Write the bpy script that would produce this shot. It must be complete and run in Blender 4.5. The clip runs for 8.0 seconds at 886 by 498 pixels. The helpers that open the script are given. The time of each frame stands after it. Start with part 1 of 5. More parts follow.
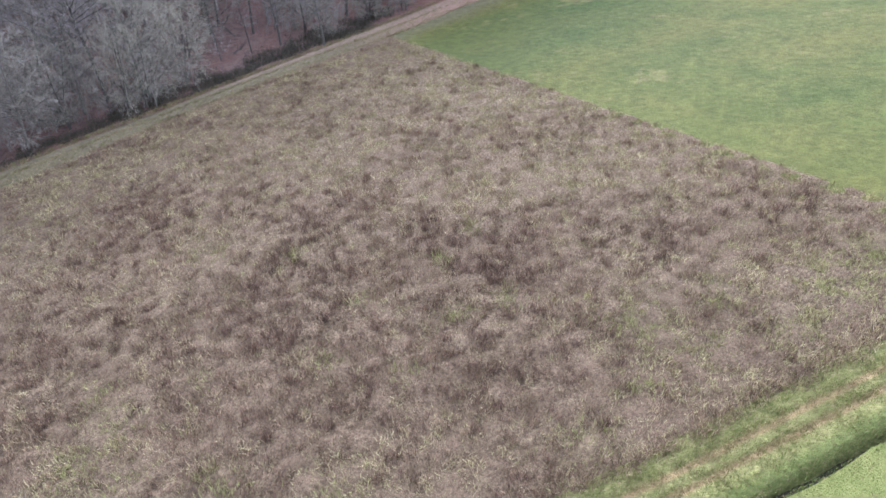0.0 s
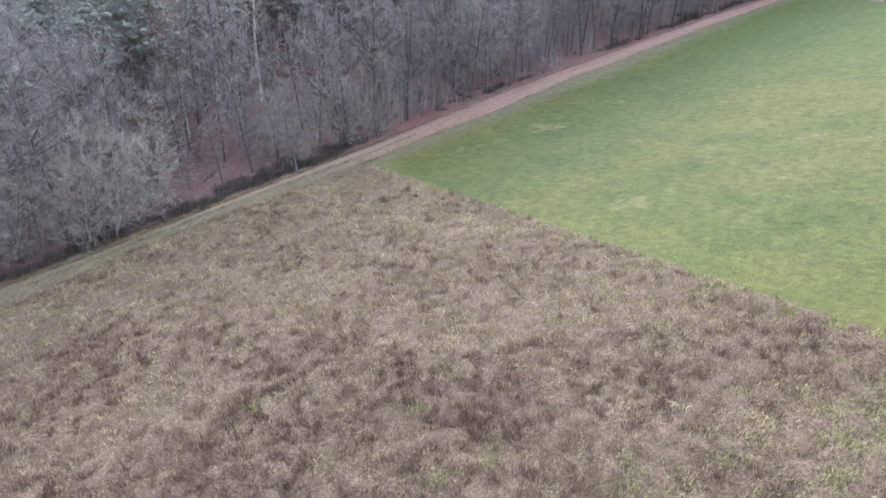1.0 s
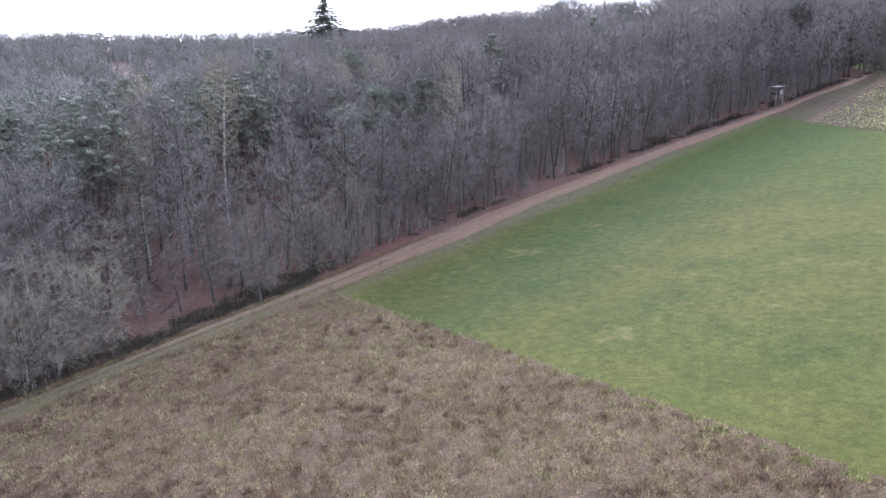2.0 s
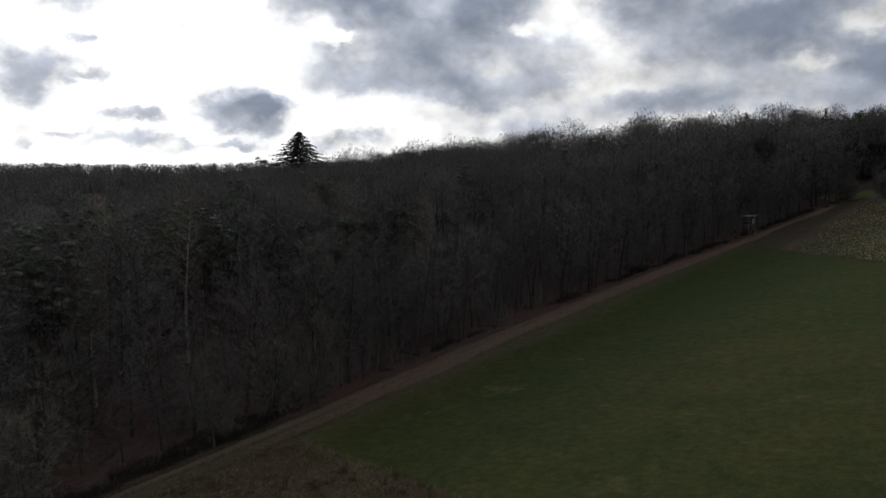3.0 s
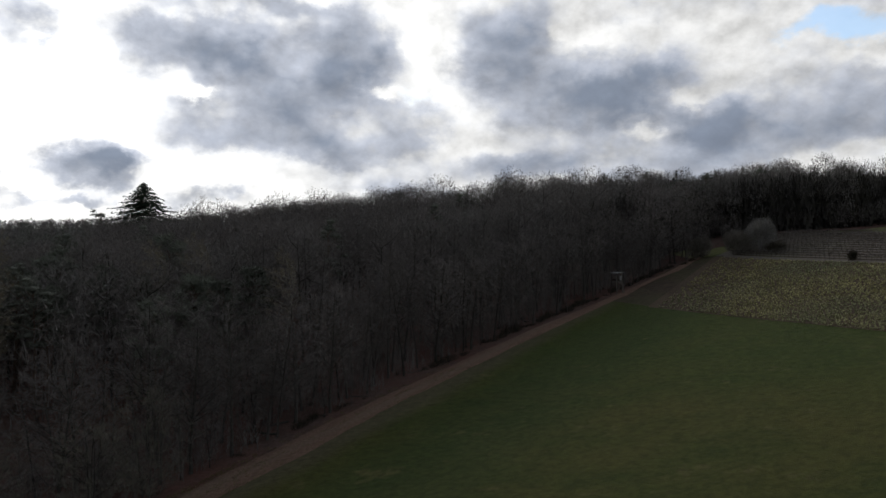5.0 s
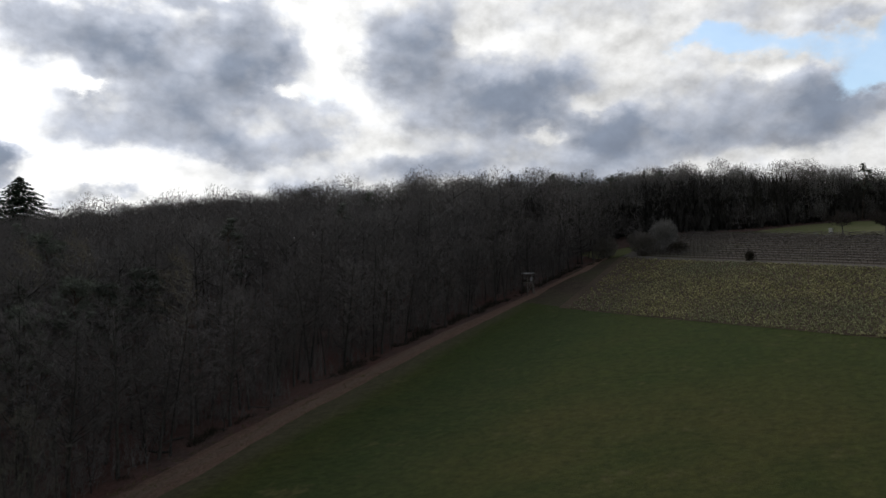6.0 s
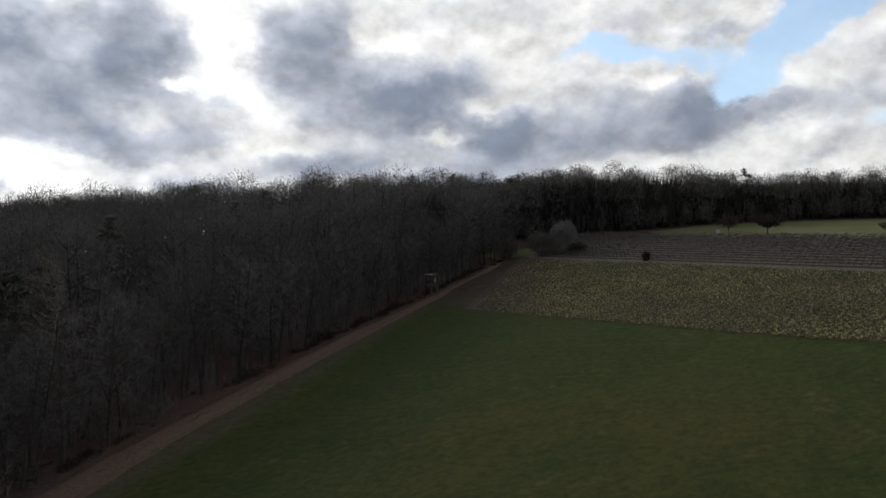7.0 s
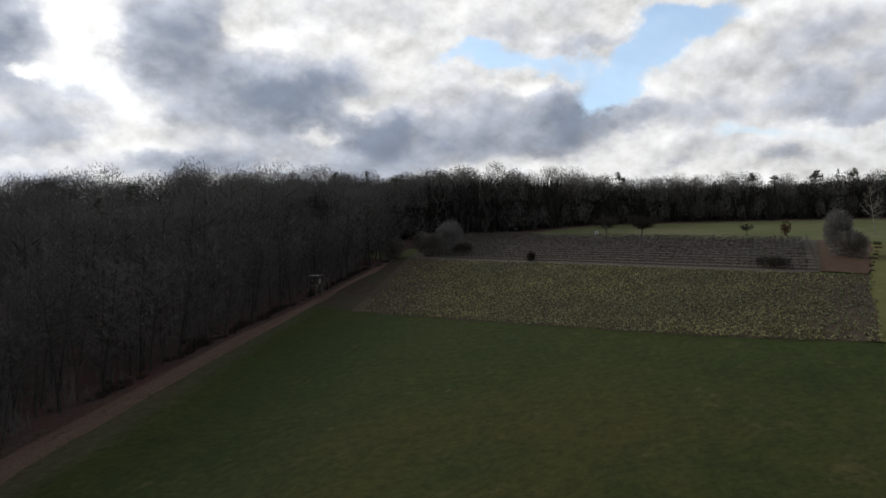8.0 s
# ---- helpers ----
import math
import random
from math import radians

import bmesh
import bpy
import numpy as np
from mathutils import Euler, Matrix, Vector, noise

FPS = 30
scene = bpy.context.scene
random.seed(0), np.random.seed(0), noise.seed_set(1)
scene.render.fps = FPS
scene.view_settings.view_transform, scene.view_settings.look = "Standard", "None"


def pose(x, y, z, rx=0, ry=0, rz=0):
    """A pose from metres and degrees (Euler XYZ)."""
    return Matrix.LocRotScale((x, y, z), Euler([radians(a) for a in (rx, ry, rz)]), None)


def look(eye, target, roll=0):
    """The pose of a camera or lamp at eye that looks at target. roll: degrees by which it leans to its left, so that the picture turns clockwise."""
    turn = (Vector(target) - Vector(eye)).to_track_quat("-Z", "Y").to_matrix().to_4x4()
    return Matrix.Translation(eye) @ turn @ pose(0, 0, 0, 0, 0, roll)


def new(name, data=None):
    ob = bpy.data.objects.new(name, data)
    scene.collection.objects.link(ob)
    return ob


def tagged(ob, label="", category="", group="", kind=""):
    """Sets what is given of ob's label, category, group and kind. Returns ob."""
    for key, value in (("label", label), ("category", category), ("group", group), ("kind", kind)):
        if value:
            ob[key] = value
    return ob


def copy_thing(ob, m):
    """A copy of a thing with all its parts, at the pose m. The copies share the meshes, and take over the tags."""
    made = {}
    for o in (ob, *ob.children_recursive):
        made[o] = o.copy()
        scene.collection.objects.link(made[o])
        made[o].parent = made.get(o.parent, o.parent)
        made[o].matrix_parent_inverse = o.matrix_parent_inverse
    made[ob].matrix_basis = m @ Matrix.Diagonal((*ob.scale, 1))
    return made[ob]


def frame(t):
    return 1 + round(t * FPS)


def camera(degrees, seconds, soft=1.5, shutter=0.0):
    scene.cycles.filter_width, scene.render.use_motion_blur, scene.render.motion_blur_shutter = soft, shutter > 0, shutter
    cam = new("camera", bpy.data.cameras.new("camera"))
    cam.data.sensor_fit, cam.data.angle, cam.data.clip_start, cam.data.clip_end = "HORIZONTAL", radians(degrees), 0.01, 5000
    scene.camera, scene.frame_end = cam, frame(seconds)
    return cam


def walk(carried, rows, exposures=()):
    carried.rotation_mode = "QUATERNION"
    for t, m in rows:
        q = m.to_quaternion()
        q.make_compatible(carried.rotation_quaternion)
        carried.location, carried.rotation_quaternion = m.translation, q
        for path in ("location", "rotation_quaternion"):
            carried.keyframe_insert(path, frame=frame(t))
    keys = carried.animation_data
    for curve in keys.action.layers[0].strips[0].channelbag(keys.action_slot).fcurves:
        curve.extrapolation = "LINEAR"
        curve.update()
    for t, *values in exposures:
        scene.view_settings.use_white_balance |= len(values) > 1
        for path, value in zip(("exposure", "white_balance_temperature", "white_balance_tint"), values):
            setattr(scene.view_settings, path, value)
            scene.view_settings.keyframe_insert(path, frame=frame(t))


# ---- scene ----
# Camera: a drone about 30 m above a sloping field edge, gliding ahead, tilting up, then panning right
cam = camera(64.0, 8.0)
PATH = [
    (0, pose(0.00, 0.00, 30.00, 56.75, 0.00, 1.62)),
    (0.5, pose(0.04, 2.21, 29.96, 61.13, 0.00, 0.63)),
    (1, pose(0.07, 4.37, 29.92, 65.71, 0.00, -0.37)),
    (1.5, pose(0.15, 6.59, 29.90, 70.49, 0.00, -1.39)),
    (3, pose(0.85, 13.72, 29.54, 85.40, 0.00, -4.45)),
    (3.5, pose(0.88, 15.98, 29.44, 89.87, 0.00, -5.50)),
    (4, pose(1.00, 18.16, 29.34, 90.05, 0.00, -7.52)),
    (4.5, pose(1.30, 20.40, 29.27, 90.09, 0.00, -11.35)),
    (6, pose(2.04, 26.89, 29.07, 90.23, 0.00, -23.04)),
    (6.5, pose(2.43, 28.97, 29.04, 90.27, 0.00, -26.91)),
    (7, pose(2.70, 31.20, 29.04, 90.28, 0.00, -31.44)),
    (7.5, pose(3.03, 33.00, 28.98, 90.32, 0.00, -36.22)),
    (8, pose(3.18, 34.92, 28.96, 90.33, 0.00, -41.27)),
]
EXPOSURES = [(0, 3.66, 5600, 17), (1.0, 3.77, 5550, 19), (1.7, 3.86, 5500, 21), (2.8, 0.30, 6400, 9), (3.3, -0.04, 6400, 9), (4.2, 0.0, 6400, 9), (4.7, 0.06, 6400, 9), (6.0, 0.14, 6400, 9), (8, 0.2, 6400, 9)]
walk(cam, PATH, EXPOSURES)

# World: Nishita sky behind a broken cloud deck, brightest round the veiled sun
# level of the unseen deck, kept low to dim the ground
DECK_GREY = 0.06
SUN_AZ, SUN_EL = 16.0, 24.0          # degrees left of +y, degrees up
world = bpy.data.worlds.new("world")
scene.world = world
world.use_nodes = True
WN, WL = world.node_tree.nodes, world.node_tree.links
WN.clear()


def wnode(kind, **props):
    n = WN.new(kind)
    for key, value in props.items():
        if key == "op":
            n.operation = value
        elif key == "ins":
            for i, v in value.items():
                if isinstance(v, bpy.types.NodeSocket):
                    WL.new(v, n.inputs[i])
                else:
                    n.inputs[i].default_value = v
    return n


def wmath(op, a, b=0.0, c=0.0):
    return wnode("ShaderNodeMath", op=op, ins={0: a, 1: b, 2: c}).outputs[0]


def wmix(fac, a, b):
    n = WN.new("ShaderNodeMix")
    n.data_type = "RGBA"
    for i, v in ((0, fac), (6, a), (7, b)):
        if isinstance(v, bpy.types.NodeSocket):
            WL.new(v, n.inputs[i])
        else:
            n.inputs[i].default_value = v
    return n.outputs[2]


def wrange(v, a, b, lo=0.0, hi=1.0):
    n = WN.new("ShaderNodeMapRange")
    n.interpolation_type = "SMOOTHSTEP"
    WL.new(v, n.inputs[0])
    for i, x in ((1, a), (2, b), (3, lo), (4, hi)):
        n.inputs[i].default_value = x
    return n.outputs[0]


way = WN.new("ShaderNodeTexCoord").outputs["Generated"]
sep = wnode("ShaderNodeSeparateXYZ", ins={0: way}).outputs
flat_z = wmath("MULTIPLY_ADD", wmath("MAXIMUM", sep[2], 0.0), 1.6, 0.55)
deck = wnode("ShaderNodeCombineXYZ", ins={0: wmath("DIVIDE", sep[0], flat_z), 1: wmath("DIVIDE", sep[1], flat_z), 2: wmath("MULTIPLY", sep[2], 1.6)}).outputs[0]
sun_way = Vector((-math.sin(radians(SUN_AZ)) * math.cos(radians(SUN_EL)), math.cos(radians(SUN_AZ)) * math.cos(radians(SUN_EL)), math.sin(radians(SUN_EL))))


def wnoise(vec, scale, detail=6.0, rough=0.55):
    n = WN.new("ShaderNodeTexNoise")
    WL.new(vec, n.inputs["Vector"])
    n.inputs["Scale"].default_value, n.inputs["Detail"].default_value, n.inputs["Roughness"].default_value = scale, detail, rough
    return n


def centred(socket, amount):
    """A noise shifted to zero on average and scaled."""
    return wmath("MULTIPLY", wmath("SUBTRACT", socket, 0.5), amount)


az = wmath("MULTIPLY", wmath("ARCTAN2", wmath("MULTIPLY", sep[0], -1.0), sep[1]), 180 / math.pi)
el = wmath("MULTIPLY", wmath("ARCSINE", sep[2]), 180 / math.pi)
tall_way = wnode("ShaderNodeVectorMath", op="MULTIPLY", ins={0: way, 1: (1.0, 1.0, 1.35)}).outputs[0]
sunward = wnode("ShaderNodeVectorMath", op="ADD", ins={0: tall_way, 1: (-0.008, 0.0, 0.020)}).outputs[0]
puff = wnoise(tall_way, 9.0, 7.0, 0.60)
fine = wnoise(tall_way, 26.0, 8.0, 0.62)
mid = wnoise(tall_way, 9.0, 8.0, 0.54)
mid_sun = wnoise(sunward, 9.0, 8.0, 0.54)
fine_sun = wnoise(sunward, 26.0, 8.0, 0.62)
pc = wnode("ShaderNodeSeparateXYZ", ins={0: puff.outputs["Color"]}).outputs
az_w = wmath("ADD", centred(pc[0], 9.0), az)
el_w = wmath("ADD", centred(pc[1], 5.5), el)
spot = wnode("ShaderNodeCombineXYZ", ins={0: az_w, 1: el_w, 2: 0.0}).outputs[0]


def clouds(rows):
    """Sum of cloud masses (azimuth, elevation, half width, half height in degrees, thickness), with how far up each mass the place lies."""
    total = None
    for a, e, w, h, k in rows:
        d = wnode("ShaderNodeVectorMath", op="MULTIPLY_ADD", ins={0: spot, 1: (1 / w, 1 / h, 0), 2: (-a / w, -e / h, 1)}).outputs[0]
        r2 = wmath("SUBTRACT", wnode("ShaderNodeVectorMath", op="DOT_PRODUCT", ins={0: d, 1: d}).outputs["Value"], 1.0)
        body = wmath("MULTIPLY", wmath("EXPONENT", wmath("MULTIPLY", wmath("POWER", wmath("MAXIMUM", r2, 0.0), 1.3), -0.85)), k)
        one = wnode("ShaderNodeVectorMath", op="SCALE", ins={0: d, 3: body}).outputs[0]
        total = one if total is None else wnode("ShaderNodeVectorMath", op="ADD", ins={0: total, 1: one}).outputs[0]
    return total


CLOUDS_SUNWARD = [
    (22.4, 16.2, 4.5, 1.9, 0.62), (22.9, 13.7, 2.1, 1.3, 0.45), (15.6, 15.3, 2.8, 1.8, 0.60), (14.4, 12.6, 1.5, 1.8, 0.33), (25.8, 8.3, 2.2, 1.8, 0.75),
    (22.9, 10.5, 0.8, 0.5, 0.45), (22.2, 8.0, 1.1, 0.4, 0.40), (11.3, 5.7, 2.6, 1.2, 1.05), (11.3, 6.9, 1.5, 0.9, 0.30), (18.6, 5.0, 2.4, 0.5, 0.75),
    (18.5, 3.3, 3.2, 0.7, 0.70), (12.8, 3.5, 2.4, 0.4, 0.55), (22.7, 4.1, 1.6, 0.3, 0.50), (26.0, 3.6, 1.0, 0.4, 0.40), (2.8, 3.9, 2.9, 0.6, 0.60),
    (18.3, 17.3, 2.3, 0.7, 0.40), (6.4, 18.7, 2.6, 0.6, 0.30), (-1.7, 18.9, 5.0, 0.7, 0.45),
]
CLOUDS_MIDDLE = [
    (4.6, 15.1, 5.3, 2.5, 0.70), (0.6, 16.3, 6.7, 2.1, 0.35), (-1.7, 12.5, 6.8, 3.5, 0.55), (-4.9, 10.7, 5.0, 2.9, 0.45), (-8.5, 16.5, 3.4, 3.1, 0.80),
    (-7.6, 13.4, 3.6, 2.2, 0.30), (4.6, 9.3, 3.8, 1.5, 0.42), (0.6, 8.5, 3.2, 1.2, 0.35), (-6.2, 8.0, 3.9, 1.3, 0.50), (-12.6, 9.1, 2.8, 2.2, 0.55),
    (-10.8, 5.4, 4.1, 0.9, 0.40), (-17.0, 6.6, 2.6, 1.3, 0.30), (-14.8, 16.6, 1.6, 2.5, -0.25), (-10.3, 12.7, 1.6, 0.7, -0.50), (3.7, 11.4, 1.0, 0.5, -0.50),
    (-15.7, 4.8, 3.1, 0.6, 0.35),
]
CLOUDS_DARK = [
    (-20.7, 15.3, 3.8, 3.1, 0.80), (-18.4, 16.9, 2.7, 2.5, 0.20), (-21.1, 11.2, 3.5, 2.6, 0.32), (-29.1, 12.5, 4.8, 2.4, 0.90), (-27.2, 11.8, 5.5, 2.5, 0.40),
    (-31.7, 13.4, 2.4, 1.6, 0.25), (-22.9, 6.9, 4.4, 1.0, 0.70), (-26.8, 8.2, 3.8, 1.1, 0.40), (-28.9, 6.6, 9.9, 1.1, 0.40), (-37.1, 9.7, 4.1, 1.5, 0.65),
    (-37.1, 7.4, 4.8, 1.1, 0.50), (-31.7, 9.7, 2.4, 0.6, -0.50), (-34.9, 11.5, 1.9, 0.6, -0.45), (-16.6, 8.7, 2.3, 2.0, -0.20), (-26.3, 16.4, 2.6, 0.6, -0.30),
]
CLOUDS_LOW = [
    (-45.7, 10.5, 7.5, 2.9, 0.50), (-36.1, 9.8, 3.6, 1.6, 0.55), (-40.2, 8.3, 6.4, 1.3, 0.35), (-52.4, 10.3, 3.1, 2.1, 0.85), (-50.6, 12.4, 2.7, 1.6, 0.35),
    (-56.7, 10.4, 2.5, 0.8, 0.50), (-46.6, 9.4, 4.1, 1.6, 0.30), (-47.9, 13.7, 2.7, 0.7, -0.40), (-48.8, 7.8, 2.7, 0.8, -0.35), (-60.9, 8.0, 2.4, 0.8, 0.20),
    (-60.0, 6.8, 2.0, 0.5, 0.35), (-67.1, 6.9, 2.4, 0.6, 0.40),
]
CLOUDS_HIGH = [
    (-62.1, 10.3, 3.6, 1.1, 0.38), (-66.7, 11.5, 4.5, 1.1, 0.30), (-65.2, 13.9, 5.7, 2.0, 0.18), (-71.7, 11.6, 3.1, 1.7, 0.55), (-68.6, 15.4, 2.9, 1.5, 0.30),
    (-53.7, 16.0, 4.4, 0.7, 0.20), (-45.7, 17.2, 2.7, 1.0, 0.20), (-37.0, 18.6, 5.0, 1.2, 0.15), (-31.1, 18.2, 2.7, 0.8, 0.25), (-52.4, 15.8, 3.4, 0.5, 0.18),
    (-70.7, 10.2, 2.8, 0.6, 0.35),
]
BLUE = [
    (-44.5, 15.3, 3.0, 1.1, 1.10), (-53.0, 13.1, 2.6, 1.6, 1.00), (-55.9, 12.3, 2.1, 1.1, 0.90), (-57.6, 14.5, 2.5, 1.4, 1.00), (-59.6, 16.4, 2.3, 1.8, 1.00),
    (-61.9, 17.6, 2.4, 1.2, 0.90), (-49.7, 14.7, 2.7, 0.8, 0.80), (-68.9, 8.6, 5.7, 1.0, 0.50), (-63.6, 8.7, 2.7, 0.7, 0.40), (-72.1, 16.6, 2.0, 0.7, 0.50),
    (-12.8, 12.2, 1.9, 1.3, 0.55), (-73.1, 14.2, 1.3, 0.7, 0.40),
]

masses = wnode("ShaderNodeSeparateXYZ", ins={0: clouds(CLOUDS_SUNWARD + CLOUDS_MIDDLE + CLOUDS_DARK + CLOUDS_LOW + CLOUDS_HIGH)}).outputs
gaps = wnode("ShaderNodeSeparateXYZ", ins={0: clouds(BLUE)}).outputs[2]
thick = masses[2]


def heads(scale, amount):
    """Bright rounded heads with grey creases between them, about zero on average."""
    n = wnoise(tall_way, scale, 2.0, 0.45)
    return wmath("MULTIPLY", wmath("SUBTRACT", wmath("ABSOLUTE", wmath("SUBTRACT", n.outputs[0], 0.5)), 0.10), -2.0 * amount)


# billows break the masses up, most where there is cloud to break
billow = wmath("ADD", centred(mid.outputs[0], 1.6), centred(fine.outputs[0], 0.55))
billow = wmath("ADD", billow, wmath("ADD", heads(10.0, 0.75), wmath("ADD", heads(21.0, 0.42), heads(44.0, 0.14))))
billow = wmath("MULTIPLY", billow, wmath("MULTIPLY_ADD", wmath("MAXIMUM", wmath("MINIMUM", thick, 0.9), 0.0), 0.5, 0.40))
grey = wmath("ADD", wmath("MULTIPLY_ADD", thick, 0.87, billow), wrange(az, -25.0, 8.0, 0.10, 0.03))
# sunlit tops and shaded undersides of the billows and of the masses
relief = wmath("ADD", wmath("MULTIPLY", wmath("SUBTRACT", mid.outputs[0], mid_sun.outputs[0]), 1.8), wmath("MULTIPLY", wmath("SUBTRACT", fine.outputs[0], fine_sun.outputs[0]), 0.5))
relief = wmath("ADD", relief, wmath("MULTIPLY", masses[1], 0.16))
lit = wmath("ADD", 1.0, wmath("MAXIMUM", wmath("MINIMUM", relief, 0.5), -0.3))
blue = wmath("ADD", centred(fine.outputs[0], 0.7), wmath("ADD", gaps, centred(mid.outputs[0], -0.9)))
# out of view the broken deck is set dark grey, to hold down the ground's light
far = wrange(wmath("ABSOLUTE", wmath("ADD", az, 20.0)), 60.0, 80.0)
high = wrange(el, 24.0, 40.0)
rest = wmath("MAXIMUM", far, high)
broken = wrange(wnoise(deck, 2.2, 5.0, 0.55).outputs[0], 0.35, 0.65, 0.75, 1.0)
near_sun = wnode("ShaderNodeVectorMath", op="DOT_PRODUCT", ins={0: way, 1: tuple(sun_way)}).outputs["Value"]
glow = wmath("POWER", wmath("MAXIMUM", near_sun, 0.0), 7.0)
sky = WN.new("ShaderNodeTexSky")
sky.sky_type, sky.sun_disc = "NISHITA", False
sky.sun_elevation, sky.sun_rotation = radians(SUN_EL), radians(-SUN_AZ)


def tone(colour, level):
    return wnode("ShaderNodeVectorMath", op="SCALE", ins={0: colour, 3: level}).outputs[0]


clear = tone(sky.outputs[0], 0.19)
white = tone((1.0, 0.985, 0.965), wmath("MULTIPLY_ADD", glow, 0.70, wmath("MULTIPLY", lit, 0.74)))
shade = tone((0.935, 0.982, 1.11), wmath("MULTIPLY", lit, wmath("MULTIPLY_ADD", glow, 0.14, 0.435)))
core = tone((0.85, 0.98, 1.24), wmath("MULTIPLY_ADD", lit, 0.13, 0.125))
deep = tone((0.86, 0.98, 1.22), wmath("MULTIPLY_ADD", fine.outputs[0], 0.06, DECK_GREY))
deck_col = wmix(wrange(grey, 0.03, 0.68), white, shade)
deck_col = wmix(wrange(grey, 0.55, 1.35), deck_col, core)
deck_col = wmix(wmath("MULTIPLY", rest, broken), deck_col, deep)
sky_col = wmix(wrange(blue, 0.28, 1.0, 0.0, 0.85), deck_col, clear)
back = WN.new("ShaderNodeBackground")
WL.new(sky_col, back.inputs[0])
back.inputs[1].default_value = 1.0
WL.new(back.outputs[0], WN.new("ShaderNodeOutputWorld").inputs[0])

sun = new("sun", bpy.data.lights.new("sun", "SUN"))
sun.data.energy, sun.data.angle, sun.data.color = 0.5, radians(14), (1.0, 0.95, 0.88)
sun.matrix_world = look(sun_way * 100, (0, 0, 0))

# ---- materials ----
def ramp(nodes, stops):
    n = nodes.new("ShaderNodeValToRGB")
    e = n.color_ramp.elements
    while len(e) < len(stops):
        e.new(0.5)
    for i, (p, c) in enumerate(stops):
        e[i].position, e[i].color = p, (*c, 1)
    return n


def material(name, stops, scale=1.0, detail=6.0, rough=0.9, big=None, big_scale=0.05, bump=0.0, bump_scale=8.0, stretch=(1, 1, 1), per=None, per_amount=0.35, spec=0.2, along=None, turn=0.0, grain=0.62, speck=None, bands=(), flecks=None):
    """A surface whose colour runs over stops by fine noise, varied by a large-scale noise towards the colour big;
    speck: (scale, amount) of a fine light and dark mottle; bands: (plan direction, distance along it, half width, wobble, colour, amount) of worn stripes;
    flecks: (scale, share, colour) of scattered small patches;
    along: (x from, x to, colour) turns to that colour towards smaller x; per: 'island' or 'object' shifts the brightness piece by piece."""
    m = bpy.data.materials.new(name)
    m.use_nodes = True
    nodes, links = m.node_tree.nodes, m.node_tree.links
    shader = nodes["Principled BSDF"]
    shader.inputs["Roughness"].default_value = rough
    shader.inputs["Specular IOR Level"].default_value = spec
    coord = nodes.new("ShaderNodeTexCoord").outputs["Object"]
    mapping = nodes.new("ShaderNodeMapping")
    mapping.inputs["Scale"].default_value = stretch
    mapping.inputs["Rotation"].default_value = (0, 0, turn)
    links.new(coord, mapping.inputs[0])

    def noise_tex(s, d):
        n = nodes.new("ShaderNodeTexNoise")
        links.new(mapping.outputs[0], n.inputs["Vector"])
        n.inputs["Scale"].default_value, n.inputs["Detail"].default_value, n.inputs["Roughness"].default_value = s, d, grain
        return n.outputs[0]

    def mixed(a, b, fac, blend="MIX"):
        n = nodes.new("ShaderNodeMix")
        n.data_type, n.blend_type = "RGBA", blend
        for i, v in ((0, fac), (6, a), (7, b)):
            if isinstance(v, bpy.types.NodeSocket):
                links.new(v, n.inputs[i])
            else:
                n.inputs[i].default_value = v
        return n.outputs[2]

    r = ramp(nodes, stops)
    links.new(noise_tex(scale, detail), r.inputs[0])
    colour = r.outputs[0]
    if big is not None:
        spread = nodes.new("ShaderNodeMapRange")
        spread.inputs[1].default_value, spread.inputs[2].default_value = 0.42, 0.66
        links.new(noise_tex(big_scale, 4.0), spread.inputs[0])
        colour = mixed(colour, (*big, 1), spread.outputs[0])
    if along is not None:
        xs = nodes.new("ShaderNodeSeparateXYZ")
        links.new(coord, xs.inputs[0])
        wob = nodes.new("ShaderNodeMath")
        wob.operation = "MULTIPLY_ADD"
        links.new(noise_tex(0.3, 4.0), wob.inputs[0])
        wob.inputs[1].default_value = 14.0
        links.new(xs.outputs[0], wob.inputs[2])
        fade = nodes.new("ShaderNodeMapRange")
        fade.inputs[1].default_value, fade.inputs[2].default_value = along[0] + 7, along[1] + 7
        links.new(wob.outputs[0], fade.inputs[0])
        colour = mixed(colour, mixed(colour, (*along[2], 1), 0.75), fade.outputs[0])
    for across, off, wide, wobble, stripe, amount in bands:
        line = nodes.new("ShaderNodeVectorMath")
        line.operation = "DOT_PRODUCT"
        links.new(coord, line.inputs[0])
        line.inputs[1].default_value = (*across, 0)
        away = nodes.new("ShaderNodeMath")
        away.operation = "MULTIPLY_ADD"
        links.new(noise_tex(0.33 / wobble, 6.0), away.inputs[0])
        away.inputs[1].default_value = wobble
        links.new(line.outputs["Value"], away.inputs[2])
        gap = nodes.new("ShaderNodeMath")
        gap.operation = "SUBTRACT"
        links.new(away.outputs[0], gap.inputs[0])
        gap.inputs[1].default_value = off + wobble / 2
        size = nodes.new("ShaderNodeMath")
        size.operation = "ABSOLUTE"
        links.new(gap.outputs[0], size.inputs[0])
        fade = nodes.new("ShaderNodeMapRange")
        fade.interpolation_type = "SMOOTHSTEP"
        fade.inputs[1].default_value, fade.inputs[2].default_value, fade.inputs[4].default_value = wide, wide * 0.3, amount
        links.new(size.outputs[0], fade.inputs[0])
        colour = mixed(colour, (*stripe, 1), fade.outputs[0])
